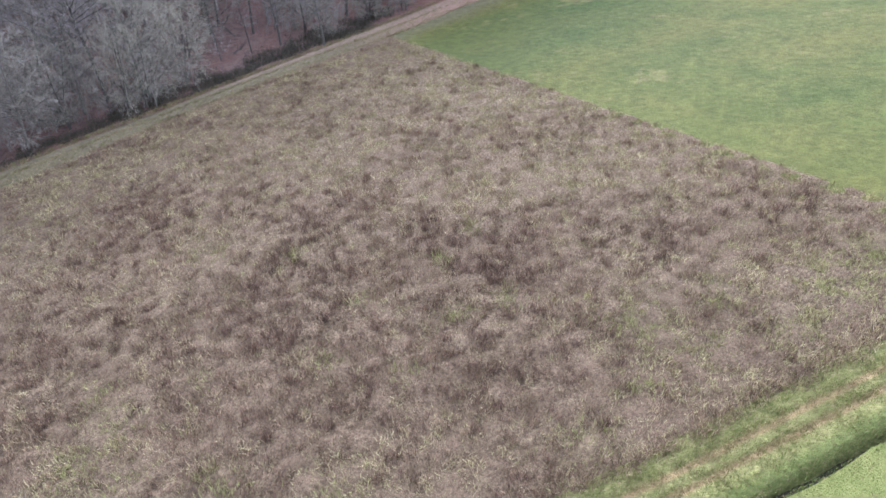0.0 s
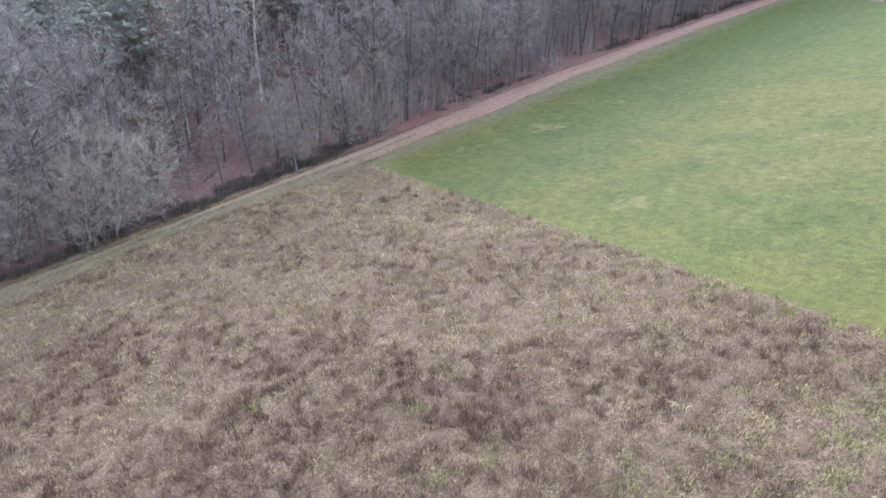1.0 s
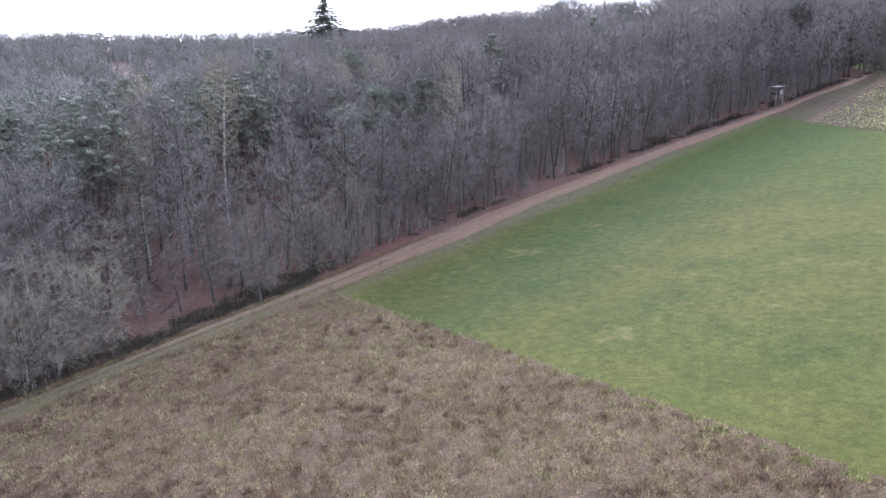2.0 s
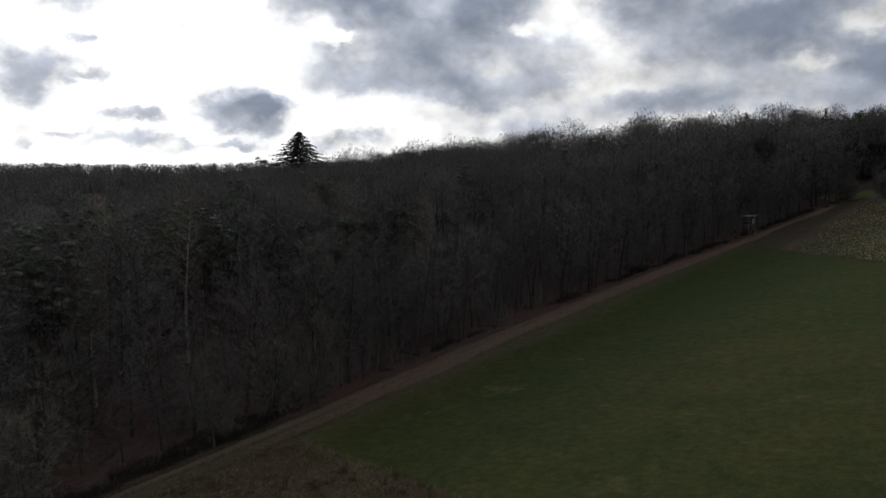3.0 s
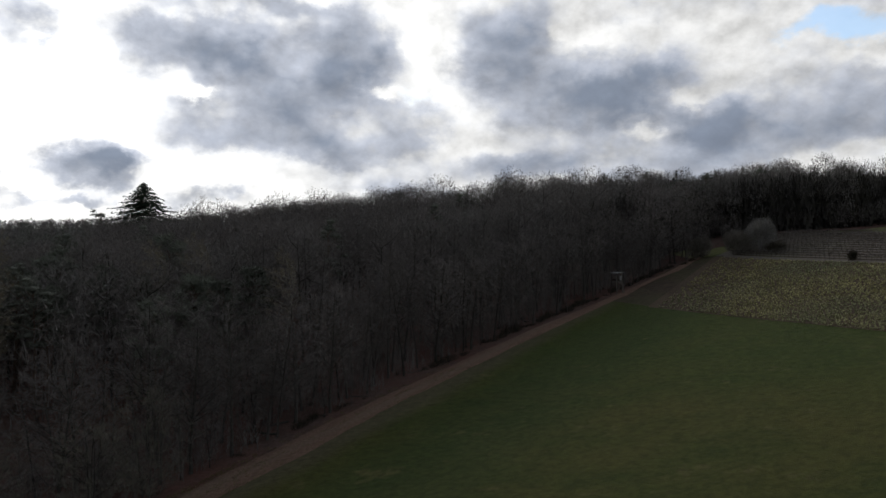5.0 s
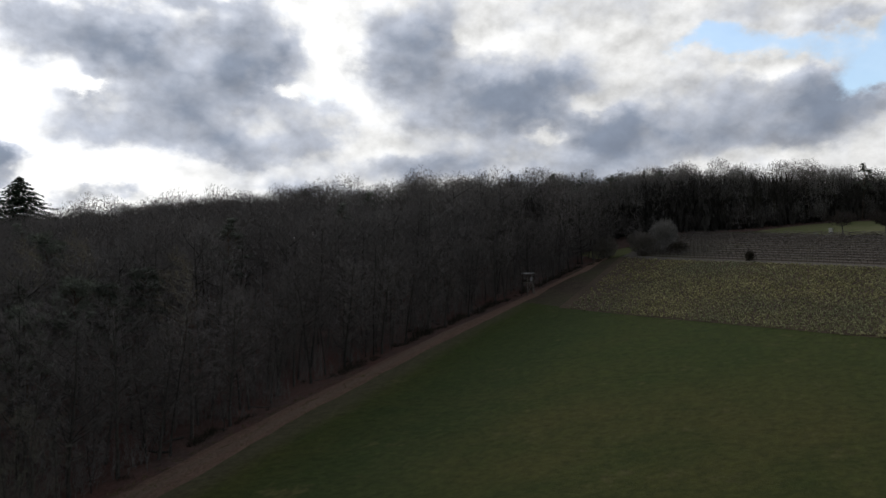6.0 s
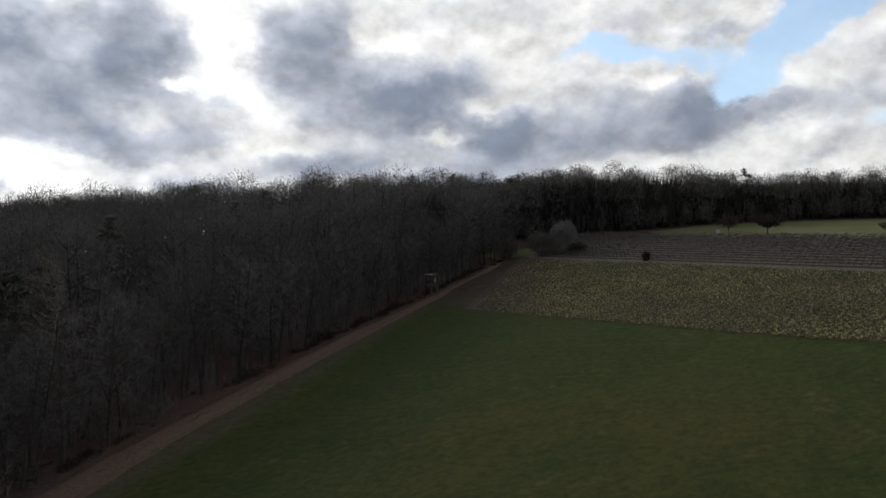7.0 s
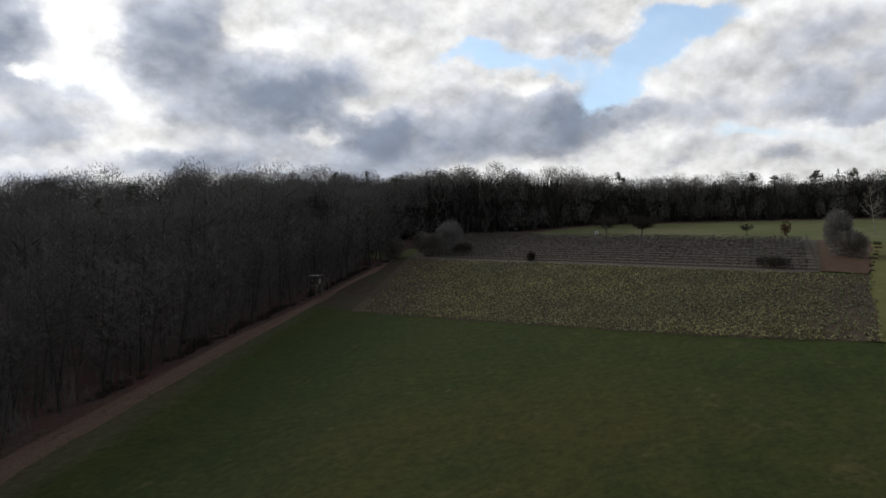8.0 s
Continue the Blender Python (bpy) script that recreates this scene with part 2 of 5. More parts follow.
    if flecks:
        patch = nodes.new("ShaderNodeMapRange")
        patch.interpolation_type = "SMOOTHSTEP"
        patch.inputs[1].default_value, patch.inputs[2].default_value, patch.inputs[4].default_value = flecks[1], flecks[1] + 0.12, 0.55
        links.new(noise_tex(flecks[0], 3.0), patch.inputs[0])
        colour = mixed(colour, (*flecks[2], 1), patch.outputs[0])
    if speck:
        mottle = nodes.new("ShaderNodeMapRange")
        mottle.inputs[1].default_value, mottle.inputs[2].default_value = 0.33, 0.67
        mottle.inputs[3].default_value, mottle.inputs[4].default_value = 1 - speck[1], 1 + speck[1]
        links.new(noise_tex(speck[0], 5.0), mottle.inputs[0])
        dotted = nodes.new("ShaderNodeVectorMath")
        dotted.operation = "SCALE"
        links.new(colour, dotted.inputs[0])
        links.new(mottle.outputs[0], dotted.inputs[3])
        colour = dotted.outputs[0]
    if per:
        if per == "island":
            rnd = nodes.new("ShaderNodeNewGeometry").outputs["Random Per Island"]
        else:
            rnd = nodes.new("ShaderNodeObjectInfo").outputs["Random"]
        level = nodes.new("ShaderNodeMapRange")
        level.inputs[3].default_value, level.inputs[4].default_value = 1 - per_amount, 1 + per_amount
        links.new(rnd, level.inputs[0])
        scaled = nodes.new("ShaderNodeVectorMath")
        scaled.operation = "SCALE"
        links.new(colour, scaled.inputs[0])
        links.new(level.outputs[0], scaled.inputs[3])
        colour = scaled.outputs[0]
    links.new(colour, shader.inputs["Base Color"])
    if bump:
        b = nodes.new("ShaderNodeBump")
        b.inputs["Strength"].default_value, b.inputs["Distance"].default_value = bump, 0.3
        links.new(noise_tex(bump_scale, 5.0), b.inputs["Height"])
        links.new(b.outputs[0], shader.inputs["Normal"])
    return m


OUT, OUT_0 = (0.419, -0.908), 33.9 * 0.419 - 35.2 * 0.908     # across the field margin, and where it begins
M_GRASS = material("meadow_grass", [(0.3, (0.07, 0.11, 0.03)), (0.7, (0.13, 0.17, 0.05))], 0.8, big=(0.16, 0.17, 0.06), bump=0.4)
M_LITTER = material("leaf_litter", [(0.3, (0.112, 0.083, 0.070)), (0.55, (0.178, 0.120, 0.104)), (0.75, (0.27, 0.190, 0.164))], 0.9, detail=10.0, grain=0.76, big=(0.185, 0.098, 0.080), big_scale=0.1, bump=0.6, speck=(2.2, 0.3))
M_CROP = material("young_crop", [(0.30, (0.037, 0.061, 0.012)), (0.5, (0.063, 0.083, 0.018)), (0.70, (0.101, 0.108, 0.030))], 0.16, detail=14.0, grain=0.80, big=(0.097, 0.096, 0.025), big_scale=0.03, bump=0.6, bump_scale=3.0, stretch=(0.78, 1, 1), turn=0.88, speck=(1.3, 0.32), flecks=(0.22, 0.60, (0.15, 0.132, 0.055)),
                  bands=(((0.787, 0.617), 38.0, 26.0, 10.0, (0.100, 0.101, 0.022), 0.42), ((0.787, 0.617), 122.0, 34.0, 12.0, (0.050, 0.086, 0.014), 0.5), ((0.617, -0.787), -60.0, 13.0, 12.0, (0.046, 0.076, 0.021), 0.45), ((0.617, -0.787), -76.5, 7.5, 8.0, (0.135, 0.120, 0.073), 0.85)))
M_FALLOW = material("dead_weeds", [(0.28, (0.075, 0.050, 0.034)), (0.5, (0.178, 0.127, 0.084)), (0.72, (0.33, 0.265, 0.16))], 3.2, detail=10.0, grain=0.78, big=(0.165, 0.115, 0.077), big_scale=0.12, bump=1.0, bump_scale=6.0, speck=(6.0, 0.5))
M_TRACK = material("trodden_track", [(0.3, (0.155, 0.099, 0.074)), (0.7, (0.32, 0.212, 0.158))], 0.9, detail=9.0, big=(0.26, 0.17, 0.127), big_scale=0.15, bump=0.5, bump_scale=4.0, along=(0, -16, (0.140, 0.134, 0.082)), grain=0.75, speck=(3.0, 0.28), bands=(((0.617, -0.787), -77.3, 1.4, 1.8, (0.255, 0.185, 0.138), 0.8),))
M_MARGIN = material("margin_grass", [(0.3, (0.12, 0.13, 0.042)), (0.5, (0.18, 0.18, 0.066)), (0.72, (0.265, 0.24, 0.108))], 3.0, detail=10.0, grain=0.74, bump=0.5, bump_scale=9.0, stretch=(0.5, 1, 1), turn=-0.432, speck=(5.0, 0.4), bands=((OUT, OUT_0 + 1.75, 0.30, 0.3, (0.235, 0.175, 0.088), 1), (OUT, OUT_0 + 2.72, 0.30, 0.3, (0.215, 0.16, 0.08), 1), (OUT, OUT_0 + 4.1, 0.7, 0.3, (0.14, 0.165, 0.052), 1)))
M_SOIL = material("beet_soil", [(0.3, (0.072, 0.055, 0.040)), (0.7, (0.185, 0.138, 0.098))], 1.2, detail=9.0, grain=0.72, big=(0.17, 0.125, 0.085), bump=0.8, bump_scale=3.0)
M_HEAD = material("headland_soil", [(0.3, (0.06, 0.045, 0.035)), (0.7, (0.13, 0.10, 0.07))], 0.7, big=(0.10, 0.10, 0.05), bump=0.5)
M_VINESOIL = material("vineyard_soil", [(0.3, (0.165, 0.148, 0.128)), (0.7, (0.30, 0.268, 0.232))], 0.8, detail=9.0, grain=0.72, big=(0.215, 0.19, 0.165), bump=0.5)
M_EARTH = material("bare_red_earth", [(0.3, (0.125, 0.078, 0.052)), (0.7, (0.215, 0.138, 0.095))], 0.8, detail=9.0, grain=0.72, bump=0.5)
M_FARMEADOW = material("far_meadow", [(0.3, (0.17, 0.20, 0.07)), (0.7, (0.25, 0.26, 0.11))], 0.3, big=(0.27, 0.26, 0.13), bump=0.3)
M_BARK = material("grey_bark", [(0.3, (0.062, 0.058, 0.051)), (0.7, (0.155, 0.146, 0.13))], 3.0, per="object", bump=0.5)
M_PALEBARK = material("pale_birch_bark", [(0.35, (0.16, 0.14, 0.12)), (0.6, (0.55, 0.52, 0.47))], 2.0, bump=0.3)
M_PINEBARK = material("red_pine_bark", [(0.3, (0.10, 0.075, 0.06)), (0.7, (0.22, 0.16, 0.125))], 2.5, bump=0.5)
M_TWIG = material("bare_twigs", [(0.3, (0.198, 0.181, 0.158)), (0.7, (0.345, 0.318, 0.282))], 0.35, per="object", per_amount=0.25)
M_TWIGMAUVE = material("mauve_twigs", [(0.3, (0.19, 0.172, 0.165)), (0.7, (0.33, 0.302, 0.29))], 0.35, per="object", per_amount=0.25)
M_TWIGRED = material("reddish_twigs", [(0.3, (0.158, 0.143, 0.136)), (0.7, (0.278, 0.253, 0.242))], 0.35, per="object", per_amount=0.25)
M_TWIGPALE = material("pale_twigs", [(0.3, (0.212, 0.200, 0.160)), (0.7, (0.35, 0.334, 0.272))], 0.35, per="object", per_amount=0.2)
M_TWIGYELLOW = material("larch_twigs", [(0.3, (0.20, 0.17, 0.12)), (0.7, (0.36, 0.32, 0.23))], 0.35, per="object", per_amount=0.15)
M_WOODTWIG = material("wood_twigs", [(0.35, (0.182, 0.171, 0.161)), (0.65, (0.312, 0.296, 0.280))], 0.06, per="island", per_amount=0.12)
M_WOODTWIGRED = material("wood_twigs_brown", [(0.35, (0.162, 0.147, 0.138)), (0.65, (0.282, 0.259, 0.245))], 0.06, per="island", per_amount=0.12)
M_NEEDLE = material("pine_needles", [(0.3, (0.15, 0.164, 0.134)), (0.7, (0.255, 0.272, 0.222))], 0.6, per="object", per_amount=0.2, bump=0.6, bump_scale=6.0)
M_NEEDLEWOOD = material("dark_needles", [(0.3, (0.138, 0.148, 0.124)), (0.7, (0.225, 0.238, 0.198))], 0.5, per="island", per_amount=0.2)
M_SPRUCE = material("spruce_needles", [(0.3, (0.012, 0.026, 0.014)), (0.7, (0.03, 0.05, 0.028))], 0.8)
M_BRAMBLE = material("bramble_scrub", [(0.3, (0.042, 0.040, 0.030)), (0.7, (0.112, 0.096, 0.074))], 1.0, per="island", per_amount=0.45)
M_STALK = material("dead_stalks", [(0.3, (0.145, 0.104, 0.068)), (0.5, (0.245, 0.182, 0.116)), (0.72, (0.37, 0.295, 0.185))], 0.25, detail=9.0, per="island", per_amount=0.35)
M_BEET = material("beet_leaves", [(0.3, (0.27, 0.265, 0.105)), (0.7, (0.58, 0.54, 0.26))], 0.25, big=(0.27, 0.30, 0.17), big_scale=0.035, per="island", per_amount=0.5, spec=0.4)
M_CANE = material("vine_canes", [(0.3, (0.085, 0.072, 0.066)), (0.7, (0.19, 0.166, 0.15))], 1.0, per="island")
M_WOOD = material("weathered_wood", [(0.3, (0.16, 0.14, 0.12)), (0.7, (0.34, 0.31, 0.27))], 4.0, stretch=(1, 1, 0.15), bump=0.3)
M_DARKWOOD = material("tarred_wood", [(0.3, (0.05, 0.042, 0.035)), (0.7, (0.11, 0.095, 0.08))], 4.0, stretch=(1, 1, 0.15), bump=0.3)
M_ROOF = material("felt_roof", [(0.3, (0.30, 0.30, 0.30)), (0.7, (0.45, 0.45, 0.44))], 3.0, bump=0.2)
M_WIRE = material("galvanised_wire", [(0.3, (0.30, 0.30, 0.30)), (0.7, (0.42, 0.42, 0.42))], 5.0, rough=0.45)
M_WHITE = material("white_paint", [(0.3, (0.72, 0.72, 0.70)), (0.7, (0.82, 0.82, 0.80))], 3.0, rough=0.6)
M_RUST = material("rust_brown_leaves", [(0.3, (0.10, 0.06, 0.045)), (0.7, (0.20, 0.115, 0.075))], 1.0, per="island")
M_DITCH = material("ditch_mud", [(0.3, (0.025, 0.024, 0.016)), (0.7, (0.06, 0.055, 0.035))], 3.0, bump=0.6)
M_STRAW = material("straw_tufts", [(0.3, (0.265, 0.224, 0.120)), (0.55, (0.395, 0.345, 0.19)), (0.75, (0.50, 0.445, 0.265))], 0.25, detail=8.0, per="island", per_amount=0.3)
M_STRAWGREEN = material("dry_grass", [(0.3, (0.18, 0.150, 0.070)), (0.7, (0.33, 0.275, 0.145))], 0.6, per="island", per_amount=0.3)
M_GREENBLADE = material("green_grass_blades", [(0.3, (0.115, 0.150, 0.038)), (0.7, (0.215, 0.245, 0.075))], 0.6, per="island", per_amount=0.35)
M_DARKTWIG = material("dark_twigs", [(0.3, (0.06, 0.05, 0.045)), (0.7, (0.12, 0.10, 0.09))], 0.5)
M_LOWGRASS = material("lush_grass", [(0.3, (0.125, 0.155, 0.040)), (0.55, (0.19, 0.215, 0.066)), (0.75, (0.28, 0.275, 0.115))], 1.6, detail=10.0, grain=0.72, big=(0.22, 0.235, 0.08), big_scale=0.5, bump=0.8, bump_scale=8.0)
M_OLIVE = material("yellowed_grass_track", [(0.3, (0.17, 0.17, 0.055)), (0.7, (0.31, 0.285, 0.11))], 0.8, detail=9.0, big=(0.22, 0.22, 0.075), big_scale=0.3, bump=0.6, bump_scale=5.0)
M_STALKDARK = material("dark_red_stalks", [(0.3, (0.095, 0.060, 0.043)), (0.55, (0.172, 0.113, 0.080)), (0.75, (0.255, 0.178, 0.125))], 0.2, detail=9.0, per="island", per_amount=0.5)
M_WEEDGREEN = material("green_weeds", [(0.3, (0.215, 0.215, 0.085)), (0.7, (0.35, 0.34, 0.155))], 0.5, per="island", per_amount=0.3)
M_BUSHPALE = material("pale_grey_shoots", [(0.3, (0.23, 0.221, 0.208)), (0.7, (0.38, 0.366, 0.347))], 0.35, per="island", per_amount=0.25)
# twig colour lifted to stand in for haze over the distant hill
M_HILLTWIG = material("hazed_hill_twigs", [(0.35, (0.18, 0.172, 0.165)), (0.65, (0.285, 0.274, 0.262))], 0.03, per="island", per_amount=0.1)

# ---- the lie of the land ----
def step(v, a, b):
    t = np.clip((np.asarray(v, float) - a) / (b - a), 0, 1)
    return t * t * (3 - 2 * t)


def ease(v, a, k):
    """Slope 1 below a, easing to slope k above it."""
    over = np.maximum(np.asarray(v, float) - a, 0)
    return np.where(v < a, v, a + over * k + (1 - k) * 12 * (1 - np.exp(-over / 12)))


def height(x, y):
    """The ground's height: it climbs to the right and ahead, with a wooded hill far off."""
    x, y = np.asarray(x, float), np.asarray(y, float)
    X, Y = ease(x, 125.0, 0.38) / 30, ease(y, 190.0, 0.5) / 30
    X = np.maximum(X, -3 + (X + 3) * 0.4)
    Y = np.maximum(Y, -1.0)
    z = 30 * (0.131 * X + 0.067 * Y + 0.0093 * X * X + 0.0009 * X * Y - 0.0021 * Y * Y)
    far = np.hypot(x, y)
    z = np.minimum(z, 60)
    hill = 44 * step(far, 420, 900) * step(-x, -20, 70)
    return z + hill + FOREST_RISE * step(y - 0.75 * x, 102, 195) * step(x, -90, 0) * (1 - step(far, 350, 600))


FOREST_RISE = 8.5


def ground_z(x, y):
    return float(height(x, y))


def mesh_object(name, verts, faces, mat, parent=None, smooth=False):
    me = bpy.data.meshes.new(name)
    me.from_pydata(np.asarray(verts).tolist() if not isinstance(verts, list) else verts, [], faces if isinstance(faces, list) else faces.tolist())
    me.materials.append(mat)
    if smooth:
        me.shade_smooth()
    me.update()
    ob = new(name, me)
    if parent is not None:
        ob.parent = parent
    return ob


def polyline(points, n):
    """n points evenly along a polyline, rounded at its corners."""
    p = np.array(points, float)
    s = np.r_[0, np.cumsum(np.hypot(*np.diff(p, axis=0).T))]
    u = np.linspace(0, s[-1], n)
    q = np.stack([np.interp(u, s, p[:, 0]), np.interp(u, s, p[:, 1])], 1)
    for _ in range(max(1, n // 14)):
        q[1:-1] = (q[:-2] + 2 * q[1:-1] + q[2:]) / 4
    return q


def sheet(name, side_a, side_b, n, m, lift, mat, ragged=0.0, label="", relief=None):
    """A piece of ground draped on the land between two border lines."""
    a, b = polyline(side_a, n), polyline(side_b, n)
    v = np.linspace(0, 1, m)[:, None, None]
    g = a[None] * (1 - v) + b[None] * v
    if ragged:
        rng = np.random.default_rng(len(name))
        for edge in (0, -1):
            w = np.convolve(rng.normal(size=n + 8), np.ones(5) / 2.2, "same")[4:-4]
            g[edge] += (w * ragged)[:, None] * np.array([0.5, -0.8])
    z = height(g[..., 0], g[..., 1]) + lift
    if relief is not None:
        z = z + relief(v[..., 0] * np.ones((m, n)), g)
    verts = np.concatenate([g, z[..., None]], -1).reshape(-1, 3)
    i = (np.arange(m - 1)[:, None] * n + np.arange(n - 1)[None]).ravel()
    ob = mesh_object(name, verts, np.stack([i, i + 1, i + n + 1, i + n], 1), mat, smooth=True)
    return tagged(ob, label, "ground", kind="structure")


# one sheet of ground to the horizon
axis_x = np.unique(np.r_[np.arange(-160, 281, 5.0), np.arange(-2600, 2601, 65.0)])
axis_y = np.unique(np.r_[np.arange(-60, 331, 5.0), np.arange(-2600, 2601, 65.0)])
gx, gy = np.meshgrid(axis_x, axis_y)
off_margin = (gx - 33.9) * 0.419 - (gy - 35.2) * 0.908
along_margin = (gx - 33.9) * 0.908 + (gy - 35.2) * 0.419
dip = 1.6 * np.exp(-((off_margin - 5.5) / 7) ** 2) * step(along_margin, -118, -105) * (1 - step(along_margin, 52, 60))
gv = np.stack([gx, gy, height(gx, gy) - 0.15 - dip], -1).reshape(-1, 3)
gi = (np.arange(len(axis_y) - 1)[:, None] * len(axis_x) + np.arange(len(axis_x) - 1)[None]).ravel()
tagged(mesh_object("ground", gv, np.stack([gi, gi + 1, gi + len(axis_x) + 1, gi + len(axis_x)], 1), M_GRASS, smooth=True), "rolling green winter grassland between woods", "ground", kind="structure")

# border lines of the fields, in plan
WOOD_EDGE = [(-100, 8), (-45, 61), (-31, 74), (-18, 85.5), (-9.5, 93), (4, 105.5), (22.6, 120.5), (46, 137.2), (74, 152.8), (96, 165.5), (106, 173)]
TRACK_SIDE = [(-96, 3), (-43, 57), (-30.6, 68.6), (-20.5, 78), (-8, 87), (4.2, 98.4), (21.5, 113.4), (43.6, 129.4), (71.2, 147.6), (95, 162.5), (107, 170)]
MARGIN_DIR = np.array([0.908, 0.419])
MARGIN_OUT = np.array([0.419, -0.908])
CORNER = np.array([33.9, 35.2])


def margin(s, off):
    return tuple(CORNER + s * MARGIN_DIR + off * MARGIN_OUT)


sheet("forest_floor", [(x + 0.8, y - 0.9) for x, y in WOOD_EDGE], [(-260, 160), (-150, 330), (40, 420), (160, 380), (230, 300)], 80, 40, 0.02, M_LITTER, label="reddish-brown leaf litter under the bare wood")
sheet("track", [(a[0] * 0.8 + b[0] * 0.2, a[1] * 0.8 + b[1] * 0.2) for a, b in zip(WOOD_EDGE, TRACK_SIDE)], TRACK_SIDE, 160, 12, 0.17, M_TRACK, ragged=0.25, label="pinkish-brown farm track along the wood, strewn with leaves",
      relief=lambda v, g: -0.07 * (np.exp(-((v - 0.4) / 0.09) ** 2) + np.exp(-((v - 0.75) / 0.09) ** 2)) - 0.11 * (1 - step(v, 0, 0.1)) - 0.11 * step(v, 0.9, 1))
sheet("crop_field", [(-9.3, 87.3), (3.5, 99.4), (20.8, 114.4), (43, 130.4), (70.6, 148.8)], [margin(-1, 0.8), (92.5, 62.0)], 90, 70, 0.04, M_CROP, label="short green winter crop with paler patches")
def tussocks(v, g):
    """Uneven tussocky ground, fading out towards the field's borders."""
    x, y = g[..., 0], g[..., 1]
    lump = np.sin(x * 1.7 + 2 * np.sin(y * 0.9)) * np.sin(y * 1.5 + 1.6 * np.sin(x)) + 0.8 * np.sin(x * 3.7 + 1.3 * np.sin(y * 3.1)) * np.sin(y * 4.1 + np.sin(x * 2.9))
    return 0.13 * lump * step(v, 0.0, 0.04) * (1 - step(v, 0.96, 1.0))


sheet("fallow_field", [(-97, 4), (-44, 58), (-31.4, 69.5), (-21.2, 79), (-9, 86.8)], [margin(-130, 0.35), margin(-60, 0.35), margin(0.3, 0.35)], 220, 200, 0.07, M_FALLOW, ragged=0.1, label="fallow field of dead brown weeds and straw", relief=tussocks)
sheet("headland", [(69.6, 149.2), (105.4, 171.6)], [(72, 134), (110, 167)], 30, 10, 0.05, M_HEAD, ragged=0.4, label="dull brown headland of bare soil and thin grass")
BEET_FRONT = [(71, 136), (75.8, 115.6), (80.6, 97.5), (84.6, 83), (89, 71), (93, 62)]
BEET_BACK = [(108.6, 168), (109.7, 153.2), (114.4, 124.9), (117.7, 102.1), (120.6, 83.7), (123, 72.5)]
VINE_LOW = [(111, 166), (112, 153.5), (116.2, 125.5), (119.4, 102.8), (123.2, 80.4)]
VINE_TOP = [(139, 183), (145.5, 157), (147, 138), (151.5, 119), (160, 94.2)]
sheet("beet_field", BEET_FRONT, BEET_BACK, 60, 30, 0.06, M_SOIL, ragged=0.3, label="dark soil of a root-crop field in rows")
sheet("vineyard_soil", BEET_BACK[:-1] + [(122.8, 80.2)], VINE_TOP, 50, 24, 0.05, M_VINESOIL, label="greyish soil under dormant vine rows")
sheet("bare_earth", [(123.0, 80.4), (159.5, 94.4)], [(123.6, 73.4), (160, 82.5)], 20, 8, 0.08, M_EARTH, ragged=0.3, label="bare reddish-brown earth beside the vines")
sheet("clearing", [(105, 171), (117, 169.5)], [(108, 186), (119, 184)], 12, 10, 0.03, M_FARMEADOW, ragged=0.3, label="small patch of bright grass at the wood's end")
sheet("far_meadow", [(145.5, 157.5), (147, 138), (151.5, 119), (160, 94.2), (164, 60)], [(152, 168), (182, 178), (210, 158), (240, 118), (268, 50)], 60, 20, 0.03, M_FARMEADOW, label="pale green grass meadow below the far wood")
# field margin with its ditch, and the meadow beyond
BANK = lambda v, g: 0.02 * np.sin(g[..., 0] * 1.9 + np.sin(g[..., 1] * 2.3)) - 0.07 * np.exp(-((v - 0.30) / 0.06) ** 2) - 0.07 * np.exp(-((v - 0.55) / 0.05) ** 2) + 0.10 * step(v, 0.58, 0.78) * (1 - step(v, 0.84, 0.97)) - 0.75 * step(v, 0.92, 1.0)
sheet("field_margin", [margin(-130, 0.15), margin(0, 0.15), margin(64, 0.15)], [margin(-130, 4.6), margin(0, 4.6), margin(64, 4.6)], 400, 40, 0.08, M_MARGIN, ragged=0.05, label="rough grass field margin, green and straw-coloured", relief=BANK)
sheet("ditch", [margin(-130, 4.45), margin(64, 4.45)], [margin(-130, 5.2), margin(64, 5.2)], 300, 7, 0.0, M_DITCH, label="narrow dark muddy ditch", relief=lambda v, g: -0.62 + 0.62 * step(v, 0.55, 0.9))
sheet("lower_meadow", [margin(-130, 5.05), margin(64, 5.05)], [margin(-130, 60), margin(64, 60)], 300, 40, 0.06, M_LOWGRASS, ragged=0.06, label="bright green grass beyond the ditch")
sheet("far_forest_floor", [(112, 180), (120, 176), (131, 181), (139.5, 183.4), (146.5, 164), (150.5, 163.5), (157, 165.5), (178, 167), (195, 151), (225, 116), (253, 78), (271, 40)], [(150, 330), (200, 320), (260, 280), (310, 240), (350, 180), (390, 60)], 60, 20, 0.06, M_LITTER, ragged=0.5, label="dark leaf litter under the far wood")
sheet("hill_floor", [(-900, 380), (-560, 360), (-260, 300), (-60, 400), (60, 430)], [(-1100, 1000), (-800, 1050), (-400, 1100), (-100, 1050), (100, 1000)], 50, 40, 0.3, M_LITTER, label="leaf litter under the wood on the distant hill")
# the yellowed track past the fields' ends
sheet("grass_track", [(92.6, 62.4), (123, 73), (160, 84.5)], [(95.2, 57.6), (125, 68), (162, 79.5)], 60, 6, 0.09, M_OLIVE, ragged=0.2, label="yellow-green grass track past the ends of the fields")

